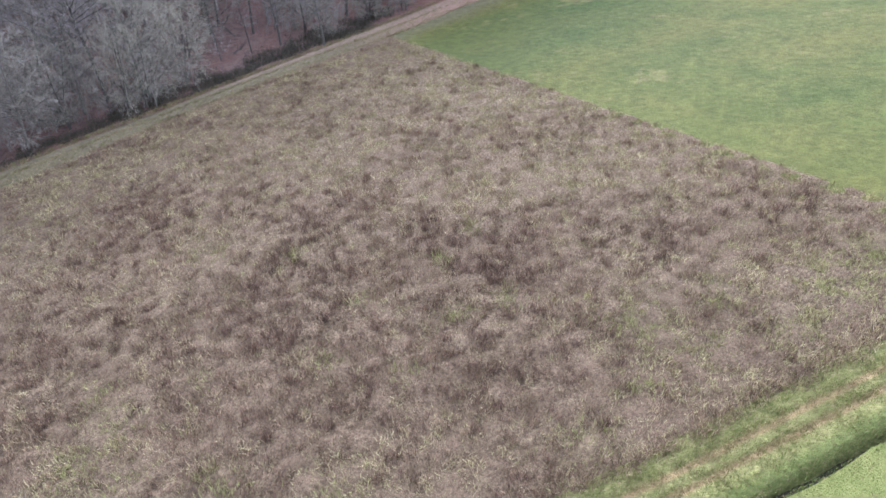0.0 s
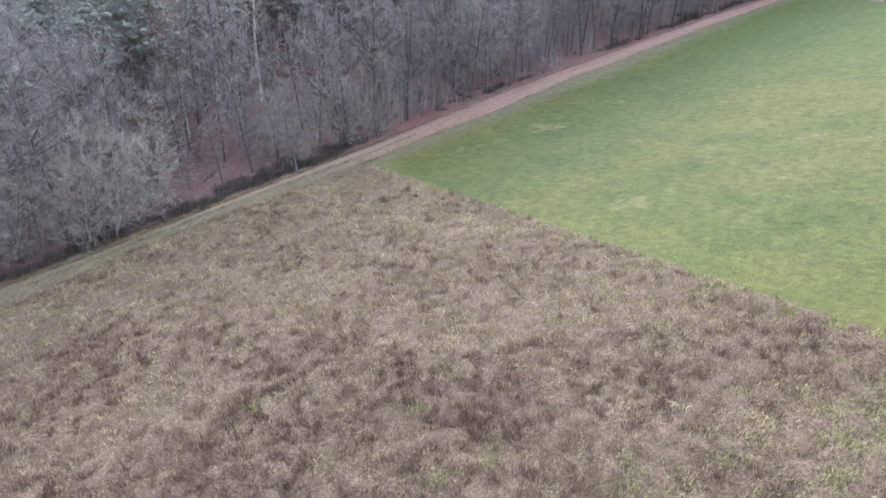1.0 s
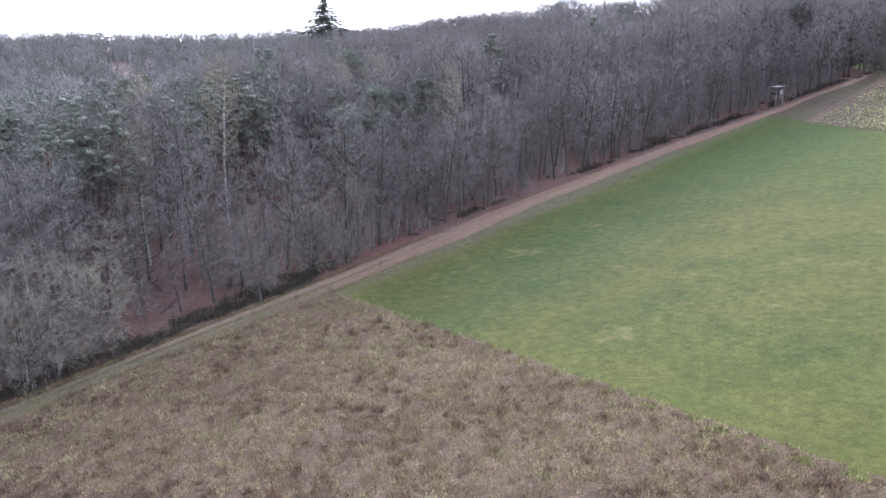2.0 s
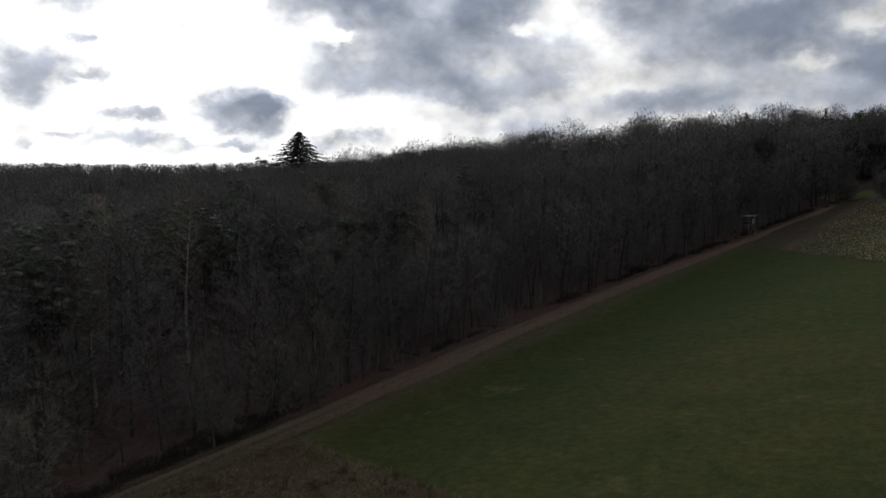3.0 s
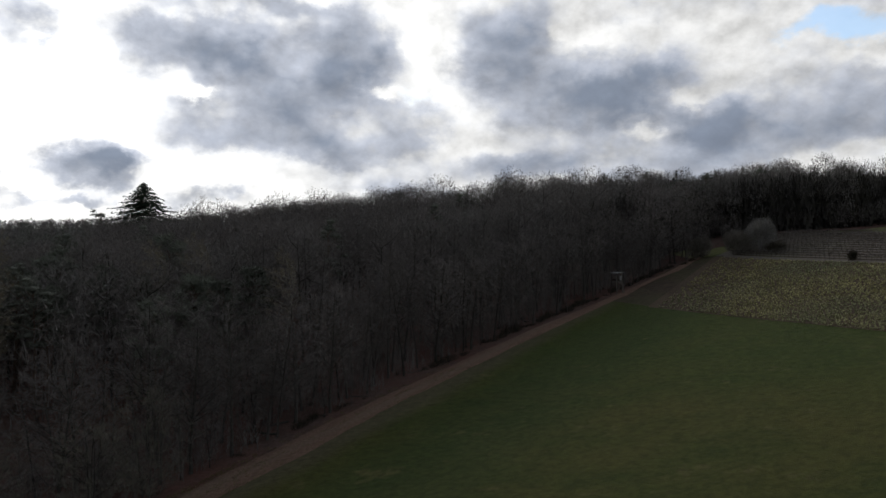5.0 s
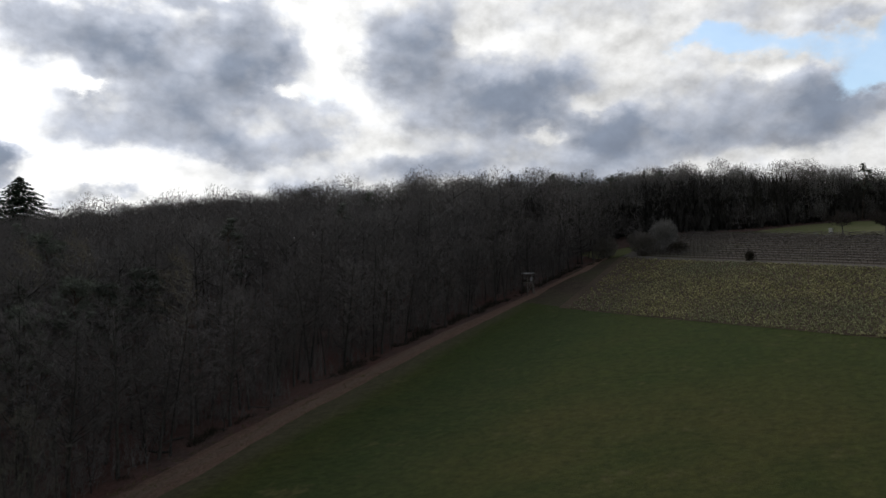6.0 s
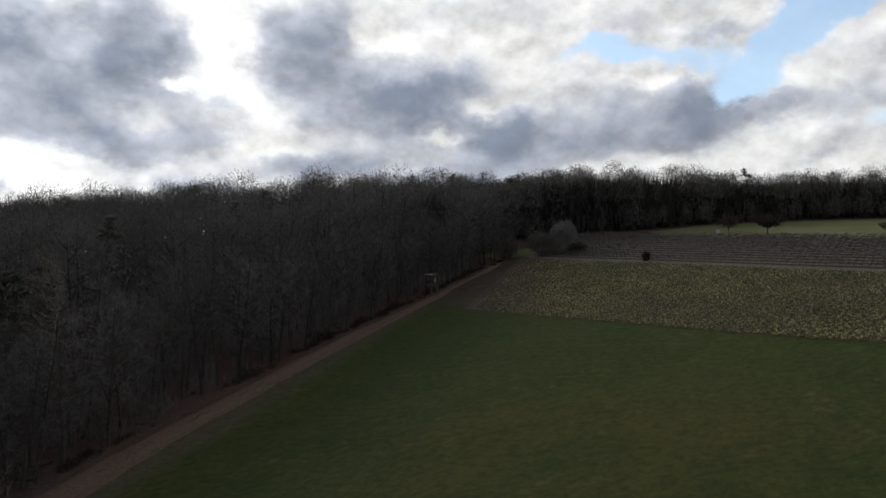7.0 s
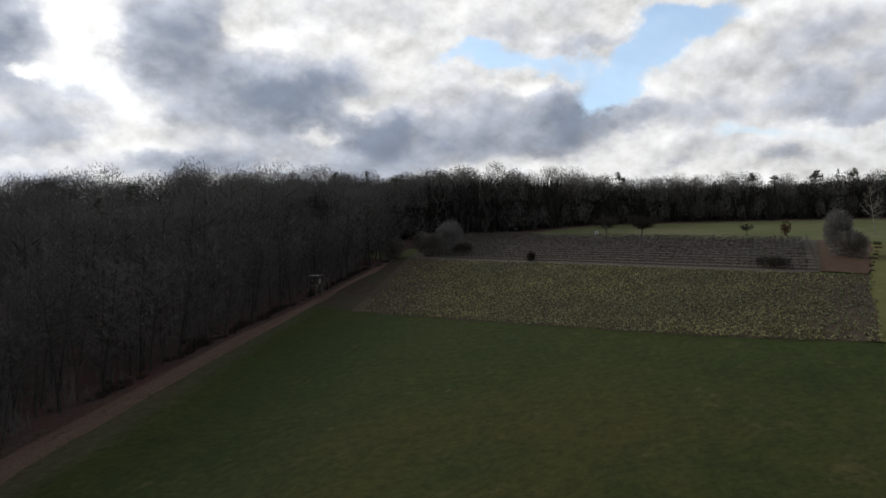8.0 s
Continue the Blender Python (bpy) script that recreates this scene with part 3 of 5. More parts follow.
# ---- trees ----
class Build:
    """Collects tubes and blades, then makes one mesh of them."""

    def __init__(self):
        self.v, self.f, self.n = [], [], 0

    def tube(self, pts, radii, sides=5):
        pts = [Vector(p) for p in pts]
        start = self.n
        for i, p in enumerate(pts):
            d = (pts[min(i + 1, len(pts) - 1)] - pts[max(i - 1, 0)]).normalized()
            a = d.orthogonal().normalized()
            b = d.cross(a)
            for k in range(sides):
                t = 2 * math.pi * k / sides
                self.v.append(tuple(p + radii[i] * (math.cos(t) * a + math.sin(t) * b)))
        for i in range(len(pts) - 1):
            for k in range(sides):
                j = start + i * sides
                self.f.append((j + k, j + (k + 1) % sides, j + sides + (k + 1) % sides, j + sides + k))
        self.n += len(pts) * sides

    def blade(self, p, q, w, rng):
        d = Vector(q) - Vector(p)
        side = d.cross(Vector((rng.uniform(-1, 1), rng.uniform(-1, 1), rng.uniform(-1, 1))))
        if side.length < 1e-6:
            side = d.orthogonal()
        side = side.normalized() * w / 2
        self.v += [tuple(Vector(p) - side), tuple(Vector(p) + side), tuple(q)]
        self.f.append((self.n, self.n + 1, self.n + 2))
        self.n += 3

    def leaf(self, c, a, b):
        """A four-cornered clump face round c, spanned by a and b."""
        self.v += [tuple(c - a), tuple(c + b), tuple(c + a), tuple(c - b)]
        self.f.append((self.n, self.n + 1, self.n + 2, self.n + 3))
        self.n += 4

    def mesh(self, name, mat):
        me = bpy.data.meshes.new(name)
        me.from_pydata(self.v, [], self.f)
        me.materials.append(mat)
        me.update()
        return me


def turned(d, angle, rng):
    """The way d, bent off by angle in a random direction."""
    d = d.normalized()
    a = d.orthogonal().normalized()
    a.rotate(Matrix.Rotation(rng.uniform(0, 2 * math.pi), 3, d))
    return (d * math.cos(angle) + a * math.sin(angle)).normalized()


def bare_tree(seed, tall, spread, base, limbs, branches, twigs, twig_w=0.05, lean=0.03, stems=1, thick=0.0095, flat=1.0):
    """Trunk and crown of a leafless tree. The limbs reach out to an uneven rounded crown from base * tall up to
    tall, spread metres wide to each side, and branch into sprays of fine twigs."""
    rng = random.Random(seed)
    trunk, crown = Build(), Build()
    mid_z, half_z = tall * (1 + base) / 2, tall * (1 - base) / 2
    lobes = [(turned(Vector((0, 0, 1)), rng.uniform(0.2, 1.9), rng), rng.uniform(-0.22, 0.25)) for _ in range(9)]
    stem_list = []
    for s in range(stems):
        a = 2 * math.pi * (s + rng.random() * 0.4) / stems
        off = Vector((math.cos(a), math.sin(a), 0)) if stems > 1 else Vector((0, 0, 0))
        k = 7
        d = (Vector((0, 0, 1)) + off * 0.10).normalized()
        d = turned(d, lean, rng)
        p = off * 0.3 + Vector((0, 0, -0.4))
        pts = [p]
        for i in range(k):
            d = (turned(d, 0.07, rng) + Vector((0, 0, 0.05))).normalized()
            p = p + d * (tall * 0.93 / k)
            pts.append(p)
        r0 = tall * thick / math.sqrt(stems)
        rad = [r0 * (1.3 if i == 0 else 1) * (1 - i / (k + 0.4)) + 0.018 for i in range(k + 1)]
        trunk.tube(pts, rad, 7)
        stem_list.append((pts, rad))
    for i in range(limbs):
        pts, rad = stem_list[i % stems]
        u = 1 - 2 * (i + 0.5) / limbs
        a = 2.39996 * i + rng.uniform(-0.4, 0.4)
        w = math.sqrt(1 - u * u)
        way = Vector((w * math.cos(a), w * math.sin(a), u))
        bulge = 1 + sum(k * max(0.0, way.dot(l)) ** 4 for l, k in lobes)
        reach = rng.uniform(0.72, 1.0) * bulge
        end = Vector((way.x * spread * reach, way.y * spread * reach, mid_z + way.z * half_z * reach * flat))
        out = math.hypot(end.x, end.y)
        h = min(0.97, max(base * 0.75 + 0.04, (end.z - out * rng.uniform(0.35, 0.75)) / (tall * 0.93)))
        j = min(int(h * 7), 6)
        root = pts[j].lerp(pts[j + 1], h * 7 - j)
        size = (end - root).length
        bow = root.lerp(end, 0.5) + Vector((rng.gauss(0, 0.09), rng.gauss(0, 0.09), rng.gauss(-0.05, 0.06))) * size
        q1 = root.lerp(bow, 0.62) + (bow - root.lerp(end, 0.5)) * 0.3
        q2 = bow.lerp(end, 0.45)
        lp = [root, q1, q2, end]
        lr = min(rad[j] * 0.6, 0.015 + size * 0.014)
        trunk.tube(lp, [lr, lr * 0.72, lr * 0.45, 0.015], 4)
        grow = (end - q2).normalized()
        for b in range(branches):
            t = (0.30 + 0.70 * (b + rng.random()) / branches) * 3
            k = min(int(t), 2)
            bp = lp[k].lerp(lp[k + 1], t - k)
            outward = (bp - Vector((0, 0, mid_z))).normalized()
            bd = (turned((grow + outward * 0.6).normalized(), rng.uniform(0.3, 1.15), rng) + Vector((0, 0, 0.08))).normalized()
            bl = (0.16 * spread + 0.10 * half_z) * rng.uniform(0.6, 1.25)
            be = bp + bd * bl
            trunk.blade(bp, be, lr * 0.5 + 0.015, rng)
            for w_ in range(twigs):
                tp = bp.lerp(be, rng.uniform(0.15, 1.0))
                td = (turned(bd, rng.uniform(0.15, 1.25), rng) + Vector((0, 0, 0.10))).normalized()
                crown.blade(tp, tp + td * rng.uniform(0.4, 1.0) * min(1.3, 0.35 + 0.4 * bl), twig_w * rng.uniform(0.6, 1.3), rng)
    return trunk, crown


def needle_clump(crown, c, wide, flat, rng, blades_n):
    """A cushion of needles: an uneven flattened lump with needle sprays standing out of it."""
    start = crown.n
    for p in CLUMP_V:
        k = rng.uniform(0.35, 0.72)
        crown.v.append((c.x + p[0] * wide * k, c.y + p[1] * wide * k, c.z + p[2] * flat * k))
    crown.f += [tuple(start + i for i in q) for q in CLUMP_F]
    crown.n += len(CLUMP_V)
    for k in range(blades_n):
        d = turned(Vector((0, 0, 1)), math.acos(rng.uniform(-0.75, 1)), rng)
        p = c + Vector((d.x * wide, d.y * wide, d.z * flat)) * rng.uniform(0.5, 1.15)
        t = (d + Vector((rng.gauss(0, 0.5), rng.gauss(0, 0.5), rng.gauss(0.35, 0.4)))).normalized()
        crown.blade(p - t * 0.15, p + t * rng.uniform(0.2, 0.6), rng.uniform(0.10, 0.2), rng)


clump = bmesh.new()
bmesh.ops.create_icosphere(clump, subdivisions=1, radius=1.0)
CLUMP_V = [tuple(v.co) for v in clump.verts]
CLUMP_F = [tuple(v.index for v in f.verts) for f in clump.faces]
clump.free()


def pine_tree(seed, tall, base=0.55, spread=3.2, tufts=26, sprays=26, wide=1.0):
    """A Scots pine: bare reddish stem, flat-topped crown of needle cushions on crooked boughs."""
    rng = random.Random(seed)
    trunk, crown = Build(), Build()
    pts, p, d = [Vector((0, 0, -0.4))], Vector((0, 0, -0.4)), Vector((0, 0, 1))
    for i in range(7):
        d = (turned(d, 0.05, rng) + Vector((0, 0, 0.08))).normalized()
        p = p + d * tall * 0.96 / 7
        pts.append(p)
    trunk.tube(pts, [tall * 0.012 * (1 - i / 8.2) + 0.02 for i in range(8)], 6)
    for i in range(tufts):
        h = base + (1 - base) * (i + rng.random()) / tufts
        j = min(int(h * 7), 6)
        root = pts[j].lerp(pts[j + 1], h * 7 - j)
        rel = (h - base) / (1 - base)
        size = spread * (0.5 + 0.6 * math.sin(math.pi * (0.2 + 0.72 * rel))) * rng.uniform(0.35, 1.1)
        bd = turned(Vector((0, 0, 1)), rng.uniform(1.0, 1.5) - 0.6 * rel, rng)
        c = root + bd * size
        trunk.tube([root, root.lerp(c, 0.55) + Vector((0, 0, -0.15)), c], [0.07, 0.05, 0.02], 4)
        r = rng.uniform(0.6, 1.15) * wide
        needle_clump(crown, c, r, r * rng.uniform(0.45, 0.7), rng, sprays)
    return trunk, crown


def spruce_tree(seed, tall, spread, branches=260, spray=7.0):
    """A spruce: drooping boughs of needle sprays all round, shortening to a spire."""
    rng = random.Random(seed)
    trunk, crown = Build(), Build()
    trunk.tube([(0, 0, -0.4), (0.1, 0, tall * 0.5), (0, 0.1, tall)], [tall * 0.013, tall * 0.008, 0.03], 7)
    for i in range(branches):
        rel = 0.12 + 0.87 * (i + rng.random()) / branches
        t = 2.39996 * i + rng.uniform(-0.5, 0.5)
        size = spread * min(1.0, (1 - rel) * 4.5 + 0.03) * rng.uniform(0.6, 1.15) + 0.15
        out = Vector((math.cos(t), math.sin(t), 0))
        root = Vector((0, 0, tall * rel))
        tip = root + out * size + Vector((0, 0, size * (-0.30 + 0.45 * max(0.0, rel - 0.45) + rng.uniform(-0.08, 0.08))))
        trunk.tube([root, tip], [0.05, 0.012], 3)
        side = out.cross(Vector((0, 0, 1)))
        for s in range(max(4, int(size * spray))):
            u = rng.uniform(0.1, 1.02)
            c = root.lerp(tip, u) + side * rng.gauss(0, 0.15) * size * (1.1 - u) + Vector((0, 0, rng.uniform(-0.4, 0.08)))
            a = (out * rng.uniform(0.25, 0.6) + side * rng.uniform(-0.45, 0.45) + Vector((0, 0, rng.uniform(-0.3, 0.05)))) * rng.uniform(0.6, 1.0)
            crown.leaf(c, a, (a.cross(Vector((rng.uniform(-0.6, 0.6), rng.uniform(-0.6, 0.6), 1)))).normalized() * rng.uniform(0.12, 0.24))
    return trunk, crown


def tree_thing(name, built, bark, foliage, label, category="tree", group=""):
    """One tree as a thing, trunk and crown its parts, far from view until it is copied to its places."""
    ob = new(name)
    ob.empty_display_size = 0.5
    for part_name, b, mat in (("trunk", built[0], bark), ("crown", built[1], foliage)):
        part_ob = new(part_name, b.mesh(part_name, mat))
        part_ob.parent = ob
    return tagged(ob, label, category, group)


def place(ob, x, y, turn=0.0, size=1.0, stretch=1.0):
    """Moves a first copy, or copies the thing, to (x, y) on the ground."""
    m = pose(x, y, ground_z(x, y), 0, 0, turn) @ Matrix.Diagonal((size, size, size * stretch, 1))
    if "placed" not in ob:
        ob["placed"] = 1
        ob.matrix_basis = m
        return ob
    return copy_thing(ob, m)


EDGE_LINE = np.array(WOOD_EDGE, float)
seg = np.hypot(*np.diff(EDGE_LINE, axis=0).T)
EDGE_S = np.r_[0, np.cumsum(seg)]


def edge_point(s, depth):
    """The plan point at s metres along the wood's edge and depth metres inside it."""
    x, y = np.interp(s, EDGE_S, EDGE_LINE[:, 0]), np.interp(s, EDGE_S, EDGE_LINE[:, 1])
    x2, y2 = np.interp(s + 2, EDGE_S, EDGE_LINE[:, 0]), np.interp(s + 2, EDGE_S, EDGE_LINE[:, 1])
    x1, y1 = np.interp(s - 2, EDGE_S, EDGE_LINE[:, 0]), np.interp(s - 2, EDGE_S, EDGE_LINE[:, 1])
    d = np.array([x2 - x1, y2 - y1])
    d /= max(np.hypot(*d), 1e-6)
    return x - d[1] * depth, y + d[0] * depth


def in_aisle(x, y, half=4.0):
    """Whether a place lies in the overgrown aisle that runs in from the track towards the pale larch."""
    a, d = np.array([-17.0, 83.0]), np.array([-10.6, 32.5])
    t = min(1.0, max(0.0, float(np.dot([x - a[0], y - a[1]], d) / np.dot(d, d))))
    return bool(np.hypot(*(a + t * d - [x, y])) < half)


def in_glade(x, y, half=6.0):
    """Whether a place lies in the open glade of red leaf litter near the field corner."""
    a, d = np.array([-26.0, 82.0]), np.array([-8.0, 17.0])
    t = min(1.0, max(0.0, float(np.dot([x - a[0], y - a[1]], d) / np.dot(d, d))))
    return bool(np.hypot(*(a + t * d - [x, y])) < half)


LABEL_BARE = "bare grey-brown deciduous tree standing at the wood's edge"
EDGE_GROUP = "trees at the wood's edge"
KINDS = [
    tree_thing("deciduous_tree", bare_tree(1, 16, 5.9, 0.08, 40, 10, 17, 0.03), M_BARK, M_TWIG, LABEL_BARE, group=EDGE_GROUP),
    tree_thing("deciduous_tree", bare_tree(2, 19, 5.2, 0.22, 34, 9, 14, 0.032), M_BARK, M_TWIGMAUVE, LABEL_BARE, group=EDGE_GROUP),
    tree_thing("deciduous_tree", bare_tree(3, 20, 4.8, 0.28, 32, 9, 14, 0.032), M_BARK, M_TWIGRED, "slender bare tree with purplish-brown twigs at the wood's edge", group=EDGE_GROUP),
    tree_thing("deciduous_tree", bare_tree(4, 12, 5.2, 0.04, 40, 10, 17, 0.03, stems=3), M_BARK, M_TWIGPALE, "bushy many-stemmed tree with pale grey-green twigs", group=EDGE_GROUP),
    tree_thing("deciduous_tree", bare_tree(5, 20.5, 5.0, 0.33, 32, 9, 14, 0.032), M_BARK, M_TWIGRED, "tall bare tree with a high purplish-brown crown", group=EDGE_GROUP),
    tree_thing("deciduous_tree", bare_tree(6, 15, 5.4, 0.08, 40, 10, 17, 0.03, stems=2), M_BARK, M_TWIGPALE, "twin-stemmed bare tree with pale grey twigs", group=EDGE_GROUP),
    tree_thing("young_tree", bare_tree(7, 7.0, 1.9, 0.15, 16, 7, 8, 0.035), M_BARK, M_TWIGMAUVE, "thin bare young tree in the wood's undergrowth", group="young trees in the undergrowth"),
    tree_thing("slender_tree", bare_tree(8, 16.5, 2.2, 0.40, 18, 7, 10, 0.032, thick=0.0075), M_BARK, M_TWIGRED, "straight slender bare stem with a small high crown", group="slender stems in the wood"),
    tree_thing("slender_tree", bare_tree(9, 13.0, 2.0, 0.30, 18, 7, 10, 0.032, lean=0.12, thick=0.008), M_BARK, M_TWIGMAUVE, "leaning slender bare stem with thin high twigs", group="slender stems in the wood"),
]
rng = random.Random(7)
L = EDGE_S[-1]
for row, (depth, gap) in enumerate(((2.6, 5.4), (7.2, 5.9), (12.4, 6.6), (17.5, 9.5))):
    s = 34.0 + row * 1.7
    while s < L - 1:
        x, y = edge_point(s + rng.uniform(-1, 1), depth + rng.uniform(-1.4, 1.4))
        bare = float(step(s, 116, 142))          # broad bushy crowns first, tall straight stems further on
        opening = row < 3 and in_glade(x, y, 5.2)     # a gap through which the leaf litter shows
        kind = rng.choice(([1, 2, 1, 4] if row == 0 else [2, 4, 4, 1, 2]) if rng.random() < bare else ([0, 3, 5, 0, 5, 3] if row == 0 else [1, 2, 0, 5, 0]))
        if in_aisle(x, y):
            place(KINDS[3], x, y, rng.uniform(0, 360), rng.uniform(0.5, 0.65))
        elif not opening:
            place(KINDS[kind], x, y, rng.uniform(0, 360), rng.uniform(0.80, 1.08) * (1 - 0.06 * bare), rng.uniform(0.88, 1.1 - 0.04 * bare))
        s += gap * rng.uniform(0.75, 1.3) * (0.76 + 0.24 * float(step(s, 92, 104)))
# thin straight stems crowd the open wood behind the track, and a few stand in the gap
s = 118.0
while s < L - 6:
    x, y = edge_point(s, 1.6 + 16 * rng.random() ** 1.2)
    place(KINDS[7 if rng.random() < 0.7 else 8], x, y, rng.uniform(0, 360), rng.uniform(0.72, 1.12), rng.uniform(0.9, 1.1))
    s += rng.uniform(1.3, 3.4)
for x, y, kind, size in ((-17.0, 86.2, 1, 0.66), (-22.9, 88.2, 1, 0.74), (-27.6, 93.0, 2, 0.8), (-31.8, 90.0, 8, 0.9), (-26.2, 86.4, 8, 0.7), (-25.2, 96.8, 7, 1.0), (-33.6, 97.5, 2, 0.85), (-29.6, 84.6, 6, 0.8), (-20.4, 91.6, 7, 0.8)):
    place(KINDS[kind], x, y, 70 * size + 40 * kind, size)
s = 40.0
while s < L - 2:
    x, y = edge_point(s, rng.uniform(1.5, 14.0))
    if not in_glade(x, y, 4.8):
        place(KINDS[6], x, y, rng.uniform(0, 360), rng.uniform(0.6, 1.15))
    s += rng.uniform(1.2, 3.4)

# pines, pale larches and birches that stand out among them
PINES = [tree_thing("pine_tree", pine_tree(41 + k, 17 + 1.5 * k, base=0.5 + 0.05 * k, spread=3.0, tufts=46, sprays=84, wide=1.0), M_PINEBARK, M_NEEDLE, "pine with a bare stem and a blue-green needle crown", group="pines in the wood") for k in range(3)]
for x, y, size in ((-13.2, 130.3, 1.0), (-5.4, 123.8, 0.94), (-18.7, 136.2, 1.05), (-49.2, 114.9, 1.0), (-51.2, 130.6, 1.05), (-59.8, 119.1, 1.0), (-1.0, 127.0, 0.95), (-9.2, 112.4, 0.86), (-50.0, 97.0, 0.86), (-44.0, 108.5, 0.9),
                   (-38.6, 121.5, 1.0), (-56.0, 108.0, 0.95), (-34.0, 131.0, 1.05), (-64.0, 130.0, 1.05), (-42.4, 140.0, 1.0), (-24.0, 127.0, 0.92), (-26.4, 142.0, 1.05), (-10.6, 140.5, 1.0), (3.4, 135.6, 0.95), (-66.0, 112.0, 0.95), (-58.0, 142.0, 1.05)):
    place(rng.choice(PINES), x, y, rng.uniform(0, 360), size * rng.uniform(0.95, 1.06))
LARCH = tree_thing("larch_tree", bare_tree(61, 26, 2.9, 0.40, 40, 8, 12, 0.05, lean=0.02, thick=0.0095), M_PALEBARK, M_TWIGYELLOW, "tall leafless larch with a pale straight stem and yellowish twigs", group="pale stems in the wood")
for x, y, size in ((-27.6, 115.5, 1.0), (-35.3, 102.8, 0.74), (-6.1, 134.6, 0.82), (-44.0, 128.0, 0.9), (-12.0, 133.0, 0.8), (6.0, 124.0, 0.78)):
    place(LARCH, x, y, rng.uniform(0, 360), size)

# one tall spruce, a dead pine and a thin bare tree break the skyline
def on_skyline(ob, x, y, top_z, tall, turn=0.0):
    return place(ob, x, y, turn, (top_z - ground_z(x, y)) / tall)


on_skyline(tree_thing("spruce_tree", spruce_tree(71, 36, 8.8, 640, 7.0), M_PINEBARK, M_SPRUCE, "tall dark spruce spire above the wood"), -22.4, 204.5, 45.6, 36)
on_skyline(tree_thing("dead_pine", pine_tree(72, 30, 0.9, 3.4, 11, 40, 1.0), M_PINEBARK, M_NEEDLE, "flat-topped sparse pine above the wood"), -29.2, 193.4, 38.0, 30)
on_skyline(tree_thing("deciduous_tree", bare_tree(73, 31, 3.2, 0.6, 26, 8, 8, 0.05), M_BARK, M_TWIG, "thin bare tree rising above the wood"), -8.8, 200.7, 42.6, 31)

# ---- the wood behind, as one mass of many bare trees ----
def scatter_mesh(name, kinds, spots, mats, label, category):
    """One mesh of many trees: kinds are (verts, faces, material slot) pieces, spots rows of x, y, kind, size, turn."""
    packs = []
    for pieces in kinds:
        packs.append([(np.array(b.v), b.f, slot) for b, slot in pieces])
    allv, loops, sizes, slots, n = [], [], [], [], 0
    for x, y, kind, size, turn in spots:
        c, s_ = math.cos(turn), math.sin(turn)
        rot = np.array([[c, -s_, 0], [s_, c, 0], [0, 0, 1]]) * size
        base = np.array([x, y, ground_z(x, y)])
        for v, f, slot in packs[kind]:
            allv.append(v @ rot.T + base)
            key = id(f)
            if key not in FLAT:
                FLAT[key] = (np.concatenate([np.array(q) for q in f]), np.array([len(q) for q in f]))
            fl, sz = FLAT[key]
            loops.append(fl + n)
            sizes.append(sz)
            slots.append(np.full(len(sz), slot))
            n += len(v)
    allv, loops, sizes, slots = np.concatenate(allv), np.concatenate(loops), np.concatenate(sizes), np.concatenate(slots)
    me = bpy.data.meshes.new(name)
    me.vertices.add(len(allv))
    me.vertices.foreach_set("co", allv.astype(np.float32).ravel())
    me.loops.add(len(loops))
    me.loops.foreach_set("vertex_index", loops.astype(np.int32))
    me.polygons.add(len(sizes))
    me.polygons.foreach_set("loop_start", np.r_[0, np.cumsum(sizes)[:-1]].astype(np.int32))
    me.polygons.foreach_set("material_index", slots.astype(np.int32))
    for m in mats:
        me.materials.append(m)
    me.update(calc_edges=True)
    return tagged(new(name, me), label, category, kind="stuff")


FLAT = {}


